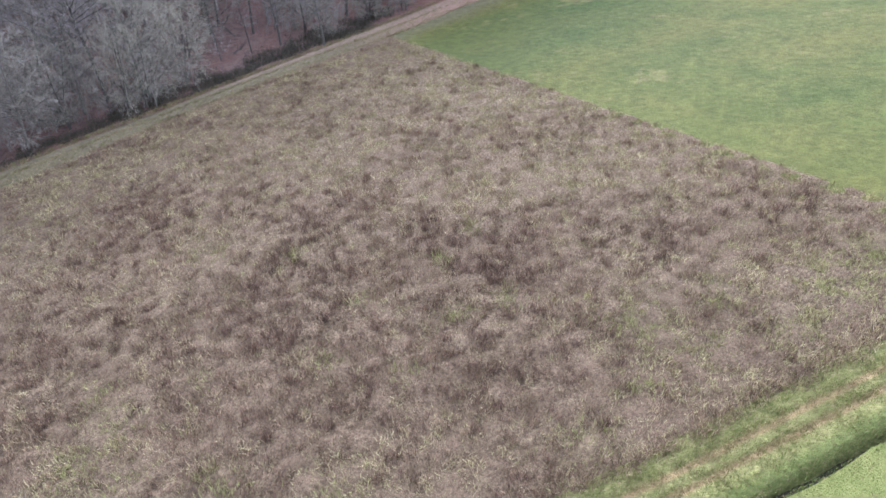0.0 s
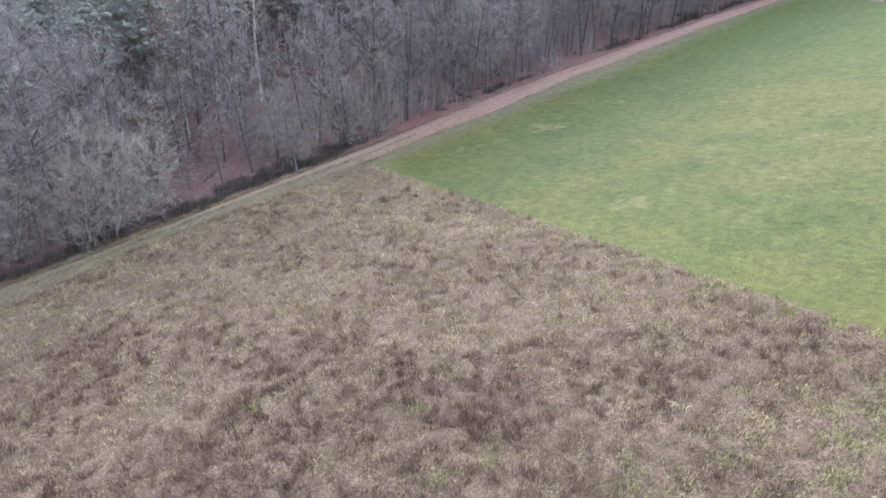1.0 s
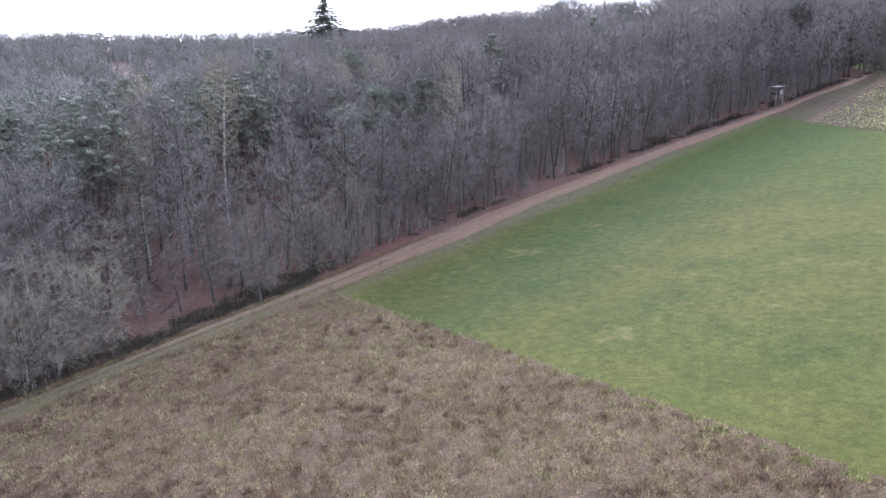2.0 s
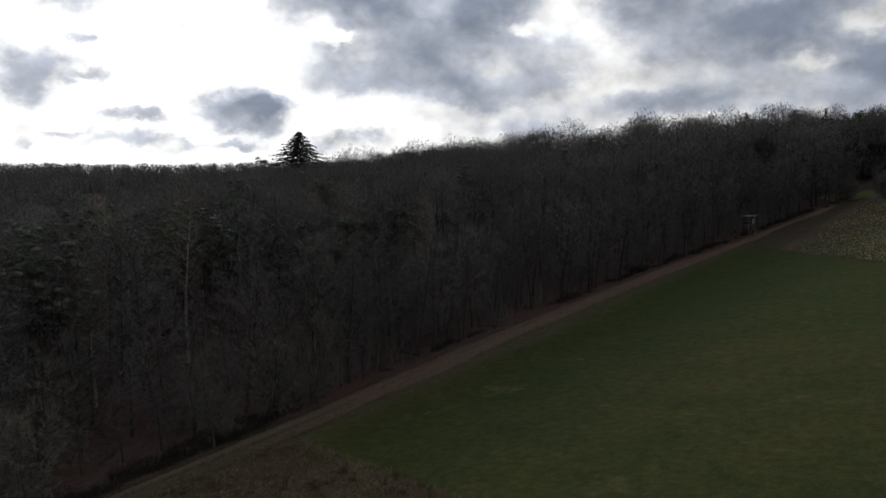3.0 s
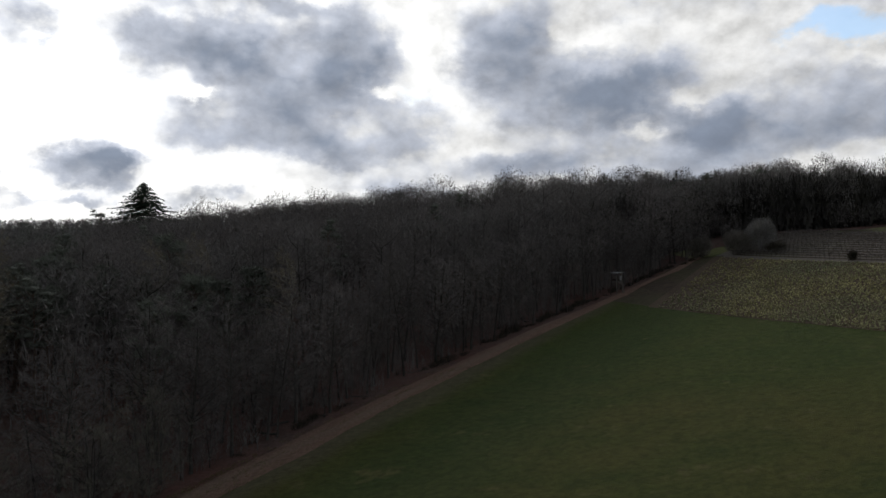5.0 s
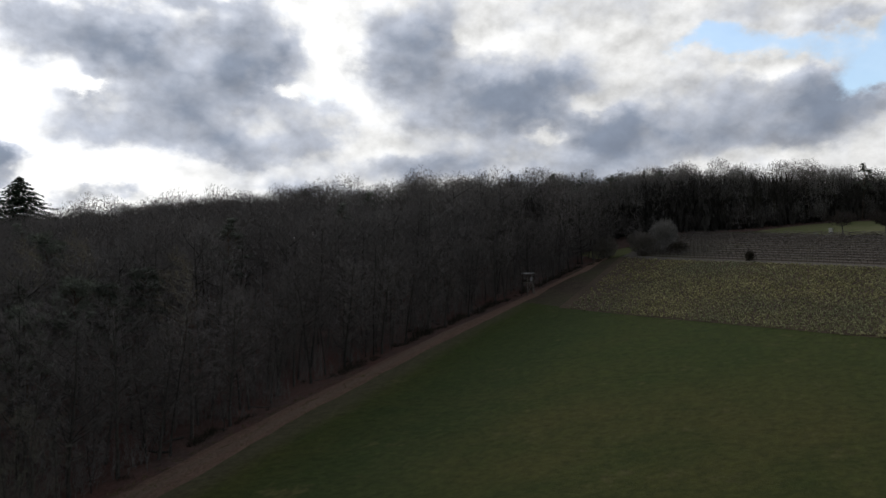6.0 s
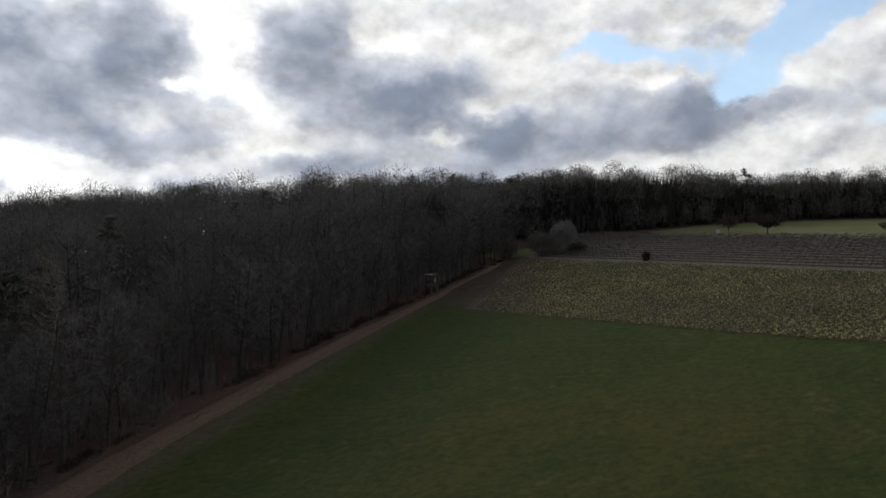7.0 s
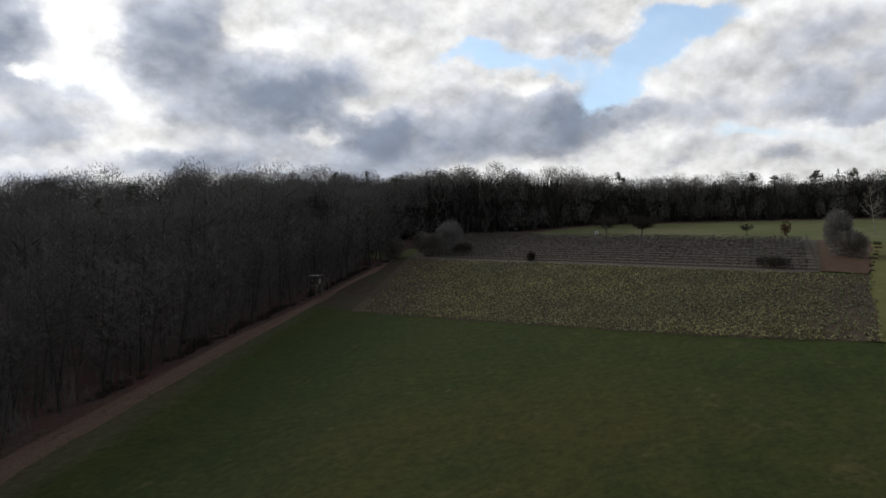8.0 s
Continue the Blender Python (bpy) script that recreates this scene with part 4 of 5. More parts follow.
def far_bare(seed, tall, spread, base, twigs, twig_w, fill, low=-0.65, size=1.0, up=0.9):
    """A lighter leafless tree for the depth of the wood: limbs, and fine twigs crowding into a broad uneven dome."""
    rng = random.Random(seed)
    trunk, crown = Build(), Build()
    top = turned(Vector((0, 0, 1)), 0.05, rng) * tall
    trunk.tube([(0, 0, -0.4), top * 0.5, top * 0.86], [tall * 0.009, tall * 0.006, 0.03], 5)
    mid_z, half_z = tall * (1 + base) / 2, tall * (1 - base) / 2
    lobes = [(turned(Vector((0, 0, 1)), rng.uniform(0.3, 1.7), rng), rng.uniform(-0.16, 0.12)) for _ in range(10)]

    def crown_point(d, r):
        bulge = 1 + sum(k * max(0.0, d.dot(l)) ** 6 for l, k in lobes)
        broad = (math.hypot(d.x, d.y) ** 2.5 + abs(d.z) ** 2.5) ** -0.4
        return Vector((d.x * spread, d.y * spread, d.z * half_z)) * (bulge * broad * r) + Vector((0, 0, mid_z))

    for i in range(7):
        u, a = 0.8 - 0.16 * i, 2.39996 * i + rng.uniform(-0.4, 0.4)
        w = math.sqrt(1 - u * u)
        end = crown_point(Vector((w * math.cos(a), w * math.sin(a), u)), 0.8)
        root = top * min(0.8, max(base * 0.8, (end.z - 0.8 * math.hypot(end.x, end.y)) / tall))
        trunk.tube([root, root.lerp(end, 0.5) - Vector((0, 0, 0.2)), end], [0.09, 0.06, 0.02], 3)
    for k in range(twigs):
        d = turned(Vector((0, 0, 1)), math.acos(rng.uniform(low, 1)), rng)
        p = crown_point(d, 1 - 0.45 * rng.random() ** 1.3)
        td = turned((d + Vector((0, 0, up))).normalized(), rng.uniform(0.05, 0.8), rng)
        n = rng.uniform(0.25, 0.65) * size
        crown.blade(p - td * n, p + td * n * 0.6, twig_w * rng.uniform(0.6, 1.4), rng)
    for k in range(twigs // 4):              # heavier sprays just under the outermost twigs
        d = turned(Vector((0, 0, 1)), math.acos(rng.uniform(low, 1)), rng)
        p = crown_point(d, rng.uniform(0.72, 0.95))
        td = turned((d + Vector((0, 0, 0.5))).normalized(), rng.uniform(0.2, 1.3), rng)
        crown.blade(p - td * 0.5, p + td * 0.25, twig_w * rng.uniform(1.4, 2.2), rng)
    for k in range(fill):                    # the thick of the crown, where boughs overlap
        d = turned(Vector((0, 0, 1)), math.acos(rng.uniform(-1, 1)), rng)
        c = crown_point(d, 0.84 * rng.random() ** 0.4)
        td = turned(Vector((0, 0, 1)), rng.uniform(0, 1.5), rng)
        crown.blade(c - td * 0.9, c + td * 0.9, rng.uniform(1.6, 2.8) * twig_w, rng)
    return trunk, crown


FAR_KINDS = []
for seed, tall, spread, base in ((21, 20.5, 4.9, 0.24), (22, 21.5, 4.6, 0.30), (23, 19.5, 5.1, 0.20), (24, 21.5, 4.7, 0.28)):
    t, c = far_bare(seed, tall, spread, base, 1250, 0.06, 60)
    FAR_KINDS.append([(t, 0), (c, 1 if seed % 2 else 5)])
for seed, tall in ((31, 19), (32, 20.5)):
    t, c = pine_tree(seed, tall, tufts=28, sprays=30, wide=1.15)
    FAR_KINDS.append([(t, 2), (c, 3)])
t, c = spruce_tree(33, 21, 3.0, 90, 4.5)
FAR_KINDS.append([(t, 2), (c, 4)])
for seed, tall, spread, base in ((25, 20.5, 5.1, 0.15), (26, 21.5, 5.0, 0.2)):
    t, c = far_bare(seed, tall, spread, base, 1250, 0.072, 170, -0.1, 0.78, 0.7)
    FAR_KINDS.append([(t, 0), (c, 1 if seed % 2 else 5)])
for seed, tall, spread, base in ((27, 21, 5.2, 0.2), (28, 20.5, 5.3, 0.25)):
    t, c = far_bare(seed, tall, spread, base, 1450, 0.075, 170, 0.05, 0.78, 0.8)
    FAR_KINDS.append([(t, 0), (c, 1 if seed % 2 else 5)])
WALL = len(FAR_KINDS)                        # lighter crowns and low shrubs for the far wood
for seed, tall, spread, base in ((35, 20.5, 5.0, 0.15), (36, 21.5, 5.0, 0.2), (37, 20, 5.2, 0.1)):
    t, c = far_bare(seed, tall, spread, base, 1250, 0.095, 200, -0.2, 0.8, 0.8)
    FAR_KINDS.append([(t, 0), (c, 1 if seed % 2 else 5)])
for seed in (38, 39):
    t, c = far_bare(seed, 20, 5.4, 0.02, 260, 0.32, 60, -0.6, 2.0)
    FAR_KINDS.append([(t, 0), (c, 1 if seed % 2 else 5)])
FAR_MATS = [M_BARK, M_WOODTWIG, M_PINEBARK, M_NEEDLEWOOD, M_SPRUCE, M_WOODTWIGRED]

# the border of all the woodland, walked with the wood on its left hand
BORDER = polyline(WOOD_EDGE[:-1] + [(104, 171.5), (108, 182), (122, 190), (138, 185), (149, 168), (157, 167), (179, 168.5), (196.5, 152.5), (226.5, 117), (254.5, 79), (272, 40)], 260)
BORDER_WAY = np.gradient(BORDER, axis=0)
BORDER_WAY /= np.hypot(*BORDER_WAY.T)[:, None]


def inside(x, y):
    """How far a place lies inside the woodland (negative: outside), and where along its border."""
    d = np.hypot(BORDER[:, 0] - x, BORDER[:, 1] - y)
    i = int(np.argmin(d))
    off = np.array([x, y]) - BORDER[i]
    side = BORDER_WAY[i, 0] * off[1] - BORDER_WAY[i, 1] * off[0]
    return (d[i] if side > 0 else -d[i]), i


rng = random.Random(11)
spots, wall = [], []
NEAR_END = int(np.argmin(np.hypot(BORDER[:, 0] - 107, BORDER[:, 1] - 179)))   # here the near wood ends and the wall behind the meadow begins
for gx0 in np.arange(-150, 330, 6.0):
    for gy0 in np.arange(10, 310, 6.0):
        x, y = gx0 + rng.uniform(-2.6, 2.6), gy0 + rng.uniform(-2.6, 2.6)
        if math.atan2(-x, y) > radians(44):
            continue
        deep, i = inside(x, y)
        if in_aisle(x, y, 4.5) or i >= NEAR_END or deep < 20 or deep > 112 or rng.random() < (0.11 if deep < 70 else 0.04):
            continue
        piney = 0.55 * (1 - float(step(i / NEAR_END, 0.45, 0.62))) + 0.03
        bare_kind = rng.randrange(4) if deep < 36 else rng.choice([7, 8] if deep < 75 else [9, 10, 7])
        spots.append((x, y, rng.choice([4, 5]) if rng.random() < piney else bare_kind, rng.uniform(0.95, 1.05) * (1 + 0.20 * float(step(x, 38, 80))) * (1.0 if deep < 60 else 1.035), rng.uniform(0, 6.28)))
for gx0 in np.arange(40, 330, 5.7):
    for gy0 in np.arange(20, 310, 5.7):
        x, y = gx0 + rng.uniform(-2, 2), gy0 + rng.uniform(-2, 2)
        deep, i = inside(x, y)
        rel = (i - NEAR_END) / (259 - NEAR_END)
        if i < NEAR_END or deep < 0.8 or deep > (70 if rel < 0.25 else 26) or rng.random() < 0.03 + 0.4 * float(step(deep, 6, 16)):
            continue
        piney = 0.10 + 0.55 * float(step(rel, 0.45, 0.75))
        tall = 0.93 - 0.24 * float(step(rel, 0.18, 0.5))
        kind = rng.choice([4, 6, 6, 5]) if rng.random() < piney else WALL + rng.randrange(3)
        wall.append((x, y, kind, tall * rng.uniform(0.94, 1.05), rng.uniform(0, 6.28)))
# the thick of lower boughs and undergrowth that closes the view into the wood
THICKET = len(FAR_KINDS)
for k in range(6):
    b = Build()
    r2 = random.Random(150 + k)
    for i in range(130 if k < 3 else 125):
        d = Vector((r2.gauss(0, 1), r2.gauss(0, 1), 0)) * 2.0
        z = 0.5 + (16.5 if k < 3 else 15.5) * r2.random() ** 0.85
        t = turned(Vector((0, 0, 1)), r2.uniform(0, 1.5), r2)
        if k < 3:
            b.blade(d + Vector((0, 0, z)) - t * 0.8, d + Vector((0, 0, z)) + t * r2.uniform(0.6, 1.2), r2.uniform(0.16, 0.29) * (1.1 - 0.035 * z), r2)
        else:
            t = turned(Vector((0, 0, 1)), r2.uniform(0, 0.5), r2)
            b.blade(d + Vector((0, 0, z)) - t * 2.4, d + Vector((0, 0, z)) + t * r2.uniform(1.0, 2.0), r2.uniform(0.4, 0.75) * (1.1 - 0.03 * z), r2)
    # far-wood thickets take the darker bark colour, standing in for the wood's inner shade
    FAR_KINDS.append([(b, 5 if k < 3 else 0)])
for gx0 in np.arange(-150, 330, 5.0):
    for gy0 in np.arange(10, 300, 5.0):
        x, y = gx0 + rng.uniform(-2.2, 2.2), gy0 + rng.uniform(-2.2, 2.2)
        if math.atan2(-x, y) > radians(44):
            continue
        deep, i = inside(x, y)
        rel = (i - NEAR_END) / (259 - NEAR_END)
        if i < NEAR_END and 22 < deep < 118 and not in_aisle(x, y, 4.5):
            spots.append((x, y, THICKET + rng.randrange(3), rng.uniform(0.9, 1.1) * (1 + 0.2 * float(step(x, 38, 80))), rng.uniform(0, 6.28)))
        elif i >= NEAR_END and 3 < deep < (60 if rel < 0.25 else 34):
            for k in range(3):
                px_, py_ = x + rng.uniform(-2.5, 2.5), y + rng.uniform(-2.5, 2.5)
                wall.append((px_, py_, THICKET + 3 + rng.randrange(3), rng.uniform(0.8, 1.05) * (0.94 - 0.26 * float(step(rel, 0.18, 0.5))), rng.uniform(0, 6.28)))
# saplings and twiggy undergrowth behind the wood's edge
UNDER = len(FAR_KINDS)
for k in range(4):
    b = Build()
    r2 = random.Random(170 + k)
    for i in range(14):
        foot = Vector((r2.gauss(0, 1.1), r2.gauss(0, 1.1), -0.2))
        stem = turned(Vector((0, 0, 1)), r2.uniform(0.03, 0.4), r2) * r2.uniform(1.6, 5.5)
        b.blade(foot, foot + stem, 0.06, r2)
        for w in range(16):
            p = foot + stem * r2.uniform(0.12, 1.0)
            t = (turned(stem.normalized(), r2.uniform(0.3, 1.1), r2)) * r2.uniform(0.4, 1.1)
            b.blade(p, p + t, r2.uniform(0.035, 0.075), r2)
    FAR_KINDS.append([(b, 5 if k % 2 else 1)])
for gx0 in np.arange(-60, 130, 3.2):
    for gy0 in np.arange(10, 190, 3.2):
        x, y = gx0 + rng.uniform(-1.5, 1.5), gy0 + rng.uniform(-1.5, 1.5)
        deep, i = inside(x, y)
        if i < NEAR_END and 2.5 < deep < 20 and not in_aisle(x, y, 3.0) and not in_glade(x, y) and rng.random() < 0.8:
            spots.append((x, y, UNDER + rng.randrange(4), rng.uniform(0.6, 1.25), rng.uniform(0, 6.28)))
# shrubs and low growth that close the far wood's foot
for i in range(NEAR_END, 258):
    for k in range(2):
        x, y = BORDER[i] + np.array([-BORDER_WAY[i, 1], BORDER_WAY[i, 0]]) * rng.uniform(1.0, 12.0) + BORDER_WAY[i] * rng.uniform(-1, 1)
        wall.append((x, y, WALL + 3 + rng.randrange(2), rng.uniform(0.26, 0.42), rng.uniform(0, 6.28)))
scatter_mesh("deep_wood", FAR_KINDS, spots, FAR_MATS, "dense wood of bare trees and dark pines", "woodland")
scatter_mesh("far_wood", FAR_KINDS, wall, FAR_MATS, "dark mixed wood closing the far side of the meadow", "woodland")

# wooded hill on the skyline: low crowns, thousands of them
crowns = []
for k in range(4):
    b = Build()
    r2 = random.Random(50 + k)
    for i in range(56):
        d = Vector((r2.gauss(0, 1), r2.gauss(0, 1), abs(r2.gauss(0, 1)) * 1.2)).normalized()
        c0 = Vector((0, 0, 7)) + Vector((d.x * 4.8, d.y * 4.8, d.z * 7)) * r2.uniform(0.75, 1.03)
        td = turned((d + Vector((0, 0, 0.8))).normalized(), r2.uniform(0.3, 1.2), r2)
        b.blade(c0 - td * 1.0, c0 + td * 0.8, r2.uniform(0.28, 0.6), r2)
        if i % 7 == 0:                       # the close-set stems and lower growth under the crown
            b.blade(Vector((d.x * 3.5 - 1.5, d.y * 3.5, -0.5)), Vector((d.x * 2 + 1.0, d.y * 2, 8.0)), r2.uniform(2.0, 3.0), r2)
    crowns.append([(b, 0 if k < 3 else 1)])
hill = []
for i in range(900):                         # the wood's far reaches, between it and the hill
    a, d = radians(rng.uniform(8, 50)), rng.uniform(190, 310)
    x, y = -math.sin(a) * d, math.cos(a) * d
    if inside(x, y)[0] > 100:
        hill.append((x, y, rng.choice([0, 1, 2, 3, 3]), rng.uniform(1.15, 1.4), rng.uniform(0, 6.28)))
for i in range(3700):
    a, d = radians(rng.uniform(2, 50)), 300 + 640 * rng.random() ** 0.8
    x, y = -math.sin(a) * d, math.cos(a) * d
    if a > 0.17 or d > 480:
        hill.append((x, y, rng.randrange(4), rng.uniform(0.9, 1.35), rng.uniform(0, 6.28)))
scatter_mesh("hill_wood", crowns, hill, [M_HILLTWIG, M_NEEDLEWOOD], "distant wooded hill on the skyline", "woodland")

# ---- fields: plants ----
def soup(name, verts, mats, label, category, slots=None, corners=3):
    """One mesh of loose triangles or quads, given as an array (n, corners, 3)."""
    v = np.asarray(verts, np.float32).reshape(-1, 3)
    n = len(v) // corners
    me = bpy.data.meshes.new(name)
    me.vertices.add(len(v))
    me.vertices.foreach_set("co", v.ravel())
    me.loops.add(len(v))
    me.loops.foreach_set("vertex_index", np.arange(len(v), dtype=np.int32))
    me.polygons.add(n)
    me.polygons.foreach_set("loop_start", np.arange(0, len(v), corners, dtype=np.int32))
    for m in mats:
        me.materials.append(m)
    if slots is not None:
        me.polygons.foreach_set("material_index", np.asarray(slots, np.int32))
    me.update(calc_edges=True)
    return tagged(new(name, me), label, category, kind="stuff")


def blades(rs, foot, per, tall, wide, bend, spread):
    """Triangular blades: per of them round each foot, leaning outwards."""
    n = len(foot)
    base = np.repeat(foot, per, axis=0) + np.concatenate([rs.normal(0, spread, (n * per, 2)), np.zeros((n * per, 1))], 1)
    h = np.repeat(tall, per) * rs.uniform(0.5, 1.15, n * per)
    a = rs.uniform(0, 2 * np.pi, n * per)
    lean = h * rs.uniform(0.1, bend, n * per)
    tip = base + np.stack([np.cos(a) * lean, np.sin(a) * lean, h], 1)
    b = a + rs.uniform(0.6, 2.5, n * per)
    side = np.stack([np.cos(b), np.sin(b), np.zeros_like(b)], 1) * (wide * rs.uniform(0.6, 1.3, n * per))[:, None] / 2
    base[:, 2] -= 0.05
    return np.stack([base - side, base + side, tip], 1)


rs = np.random.default_rng(5)
# dead weeds over the fallow field, tuft by tuft: dark red-brown stalks, paler stalks, straw
FA, FB = polyline(TRACK_SIDE[:4] + [(-8, 85.6)], 400), polyline([margin(-130, 0.35), margin(-60, 0.35), margin(0.3, 0.35)], 400)
n = 47000
u = np.sqrt(rs.uniform(0.16, 1, n)) * 399
u0 = u.astype(int).clip(0, 398)
vv = rs.uniform(0.004, 1.004, n)
w = (u - u0)[:, None]
pa, pb = FA[u0] * (1 - w) + FA[u0 + 1] * w, FB[u0] * (1 - w) + FB[u0 + 1] * w
xy = pa * (1 - vv)[:, None] + pb * vv[:, None]
xy = xy[(np.hypot(xy[:, 0], xy[:, 1]) < 112) & (xy[:, 1] > 9)]
kind = np.array([0.34 * noise.noise(Vector((x * 0.13, y * 0.13, 0))) + 0.42 * noise.noise(Vector((x * 0.6, y * 0.6, 3))) + 0.85 * noise.noise(Vector((x * 1.7, y * 1.7, 7))) for x, y in xy]) + rs.normal(0, 0.13, len(xy)) - 0.12 * step(xy[:, 0], 0, 22) - 0.03 + 0.09 * (1 - step(xy[:, 0], -18, 4)) + 0.20 * np.exp(-((xy[:, 0] + 2) ** 2 + (xy[:, 1] - 35) ** 2) / 90) - 0.28 * step(xy[:, 1], 38, 62) - 0.14 * (1 - step(xy[:, 1], 24, 30))
foot = np.column_stack([xy, height(xy[:, 0], xy[:, 1]) + 0.07])
parts_, slot = [], []
for k, (lo, hi, per, tall, wide, bend, spread) in enumerate(((0.20, 9, 10, 0.46, 0.048, 1.1, 0.15), (-0.14, 0.20, 8, 0.30, 0.055, 1.4, 0.19), (-9, -0.14, 8, 0.22, 0.05, 1.7, 0.22))):
    pick = (kind > lo) & (kind <= hi)
    t = blades(rs, foot[pick], per, rs.uniform(0.7, 1.2, pick.sum()) * tall, wide, bend, spread)
    parts_.append(t)
    slot.append(np.full(len(t), k))
e_s, e_o = rs.uniform(-44, 0, 1500), rs.normal(0.15, 0.3, 1500)      # tall dark stalks hanging over the field's edge
exy = CORNER + e_s[:, None] * MARGIN_DIR + (e_o + 0.3 * np.sin(e_s * 0.9 + np.sin(e_s * 0.37) * 3))[:, None] * MARGIN_OUT
t = blades(rs, np.column_stack([exy, height(exy[:, 0], exy[:, 1]) + 0.06]), 7, rs.uniform(0.2, 0.42, 1500), 0.045, 1.3, 0.14)
parts_.append(t)
slot.append(rs.choice([0, 1, 1, 2], len(t)))
tufts, slot = np.concatenate(parts_), np.concatenate(slot)
for gx, gy, gr in ((-20.6, 24.7, 1.6), (-19.7, 27.6, 1.4), (-17.5, 23.5, 1.2), (10.5, 33.0, 1.8), (22.5, 34.5, 2.2), (25.0, 37.0, 1.6), (6.5, 24.5, 1.2), (-3.0, 30.0, 1.0), (14.0, 30.0, 1.5), (1.0, 44.0, 0.8), (-12.0, 23.0, 1.5), (-6.0, 22.0, 1.3), (22.8, 33.2, 1.6), (10.8, 32.7, 1.0), (18.8, 31.1, 1.6), (15.9, 34.3, 1.2), (11.6, 31.5, 1.2), (9.9, 27.9, 1.0), (-6.4, 36.7, 0.8), (-1.4, 40.5, 0.8), (-11.9, 42.5, 0.7), (-0.2, 34.7, 0.9), (3.1, 35.7, 1.0), (-17.8, 43.4, 0.8), (-21.7, 30.1, 1.0), (-15.2, 30.8, 0.8), (-7.8, 31.3, 0.9)):
    near = np.exp(-((tufts[:, 0, 0] - gx) ** 2 + (tufts[:, 0, 1] - gy) ** 2) / gr ** 2)
    slot[rs.random(len(slot)) < near * 0.85] = 3
gx, gy = tufts[:, 0, 0], tufts[:, 0, 1]        # short yellow-green grass showing between the straw
showing = np.sin(1.1 * gx + 2 * np.sin(0.7 * gy)) * np.sin(1.3 * gy + 2 * np.sin(0.5 * gx))
slot[(slot == 2) & (showing > 0.35) & (rs.random(len(slot)) < 0.30 + 0.25 * step(gx, 6, 22))] = 3
soup("dead_weeds", tufts, [M_STALKDARK, M_STALK, M_STRAW, M_WEEDGREEN], "matted dead red-brown stalks and straw-coloured grass tufts", "weeds", slot)

# grass on the near stretch of the track and its verges
TA, TB = polyline(WOOD_EDGE, 600), polyline(TRACK_SIDE, 600)
n = 14000
i0 = rs.integers(60, 400, n)
v_ = np.where(rs.random(n) < 0.5, rs.beta(1.2, 4, n) * 0.5, 1 - rs.beta(1.0, 5, n) * 0.6)
mid_ridge = rs.random(n) < 0.35
v_ = np.where(mid_ridge, rs.normal(0.58, 0.07, n), v_)
xy = TA[i0] * (1 - v_)[:, None] + TB[i0] * v_[:, None] + rs.normal(0, 0.15, (n, 2))
keep = rs.random(n) < 1.05 - 0.9 * step(xy[:, 0], -16, 8)
xy = xy[keep]
foot = np.column_stack([xy, height(xy[:, 0], xy[:, 1]) + 0.14])
t5 = blades(rs, foot, 6, rs.uniform(0.06, 0.2, len(foot)), 0.05, 1.6, 0.16)
soup("track_grass", t5, [M_STRAWGREEN, M_GREENBLADE, M_STALK], "thin grass on the track's crown and verges", "grass", rs.choice([0, 1, 2, 2], len(t5)))

# rough grass on the margin: a green lip, straw wheel marks, a coarse green bank over the ditch
n = 19000
s_ = np.select([rs.random(n) < 0.62, rs.random(n) < 0.55], [rs.uniform(-44, 2, n), rs.uniform(-100, -44, n)], rs.uniform(2, 63, n))
o_ = rs.uniform(0.3, 4.55, n)
xy = CORNER + s_[:, None] * MARGIN_DIR + o_[:, None] * MARGIN_OUT
bank = 0.10 * step(o_, 2.8, 3.6) * (1 - step(o_, 3.9, 4.4)) - 0.5 * step(o_, 4.3, 4.6)
foot = np.column_stack([xy, height(xy[:, 0], xy[:, 1]) + 0.08 + bank])
t3 = blades(rs, foot, 6, np.where(o_ > 2.95, rs.uniform(0.07, 0.16, n), rs.uniform(0.05, 0.13, n)), 0.04, 1.6, 0.13)
rut = np.exp(-((o_ - 1.75) / 0.35) ** 2) + np.exp(-((o_ - 2.72) / 0.3) ** 2)
green = rs.random(n * 6) > np.repeat(0.2 + 0.75 * rut + 0.15 * (o_ > 3.2), 6)
soup("margin_grass", t3, [M_STRAWGREEN, M_GREENBLADE], "tufts of straw-coloured and green grass along the margin", "grass", green)
# short grass beyond the ditch
n = 7000
s_, o_ = rs.uniform(-40, -5, n), 5.05 + 7 * rs.random(n) ** 1.5
xy = CORNER + s_[:, None] * MARGIN_DIR + o_[:, None] * MARGIN_OUT
foot = np.column_stack([xy, height(xy[:, 0], xy[:, 1]) + 0.05])
t4 = blades(rs, foot, 4, rs.uniform(0.05, 0.14, n), 0.045, 1.6, 0.14)
soup("short_grass", t4, [M_STRAWGREEN, M_GREENBLADE], "short bright green grass beside the ditch", "grass", rs.random(n * 4) < 0.8)

# root crop in rows
rows_n, per_row = 62, 210
plants = []
BF, BB = polyline(BEET_FRONT, 200), polyline(BEET_BACK, 200)
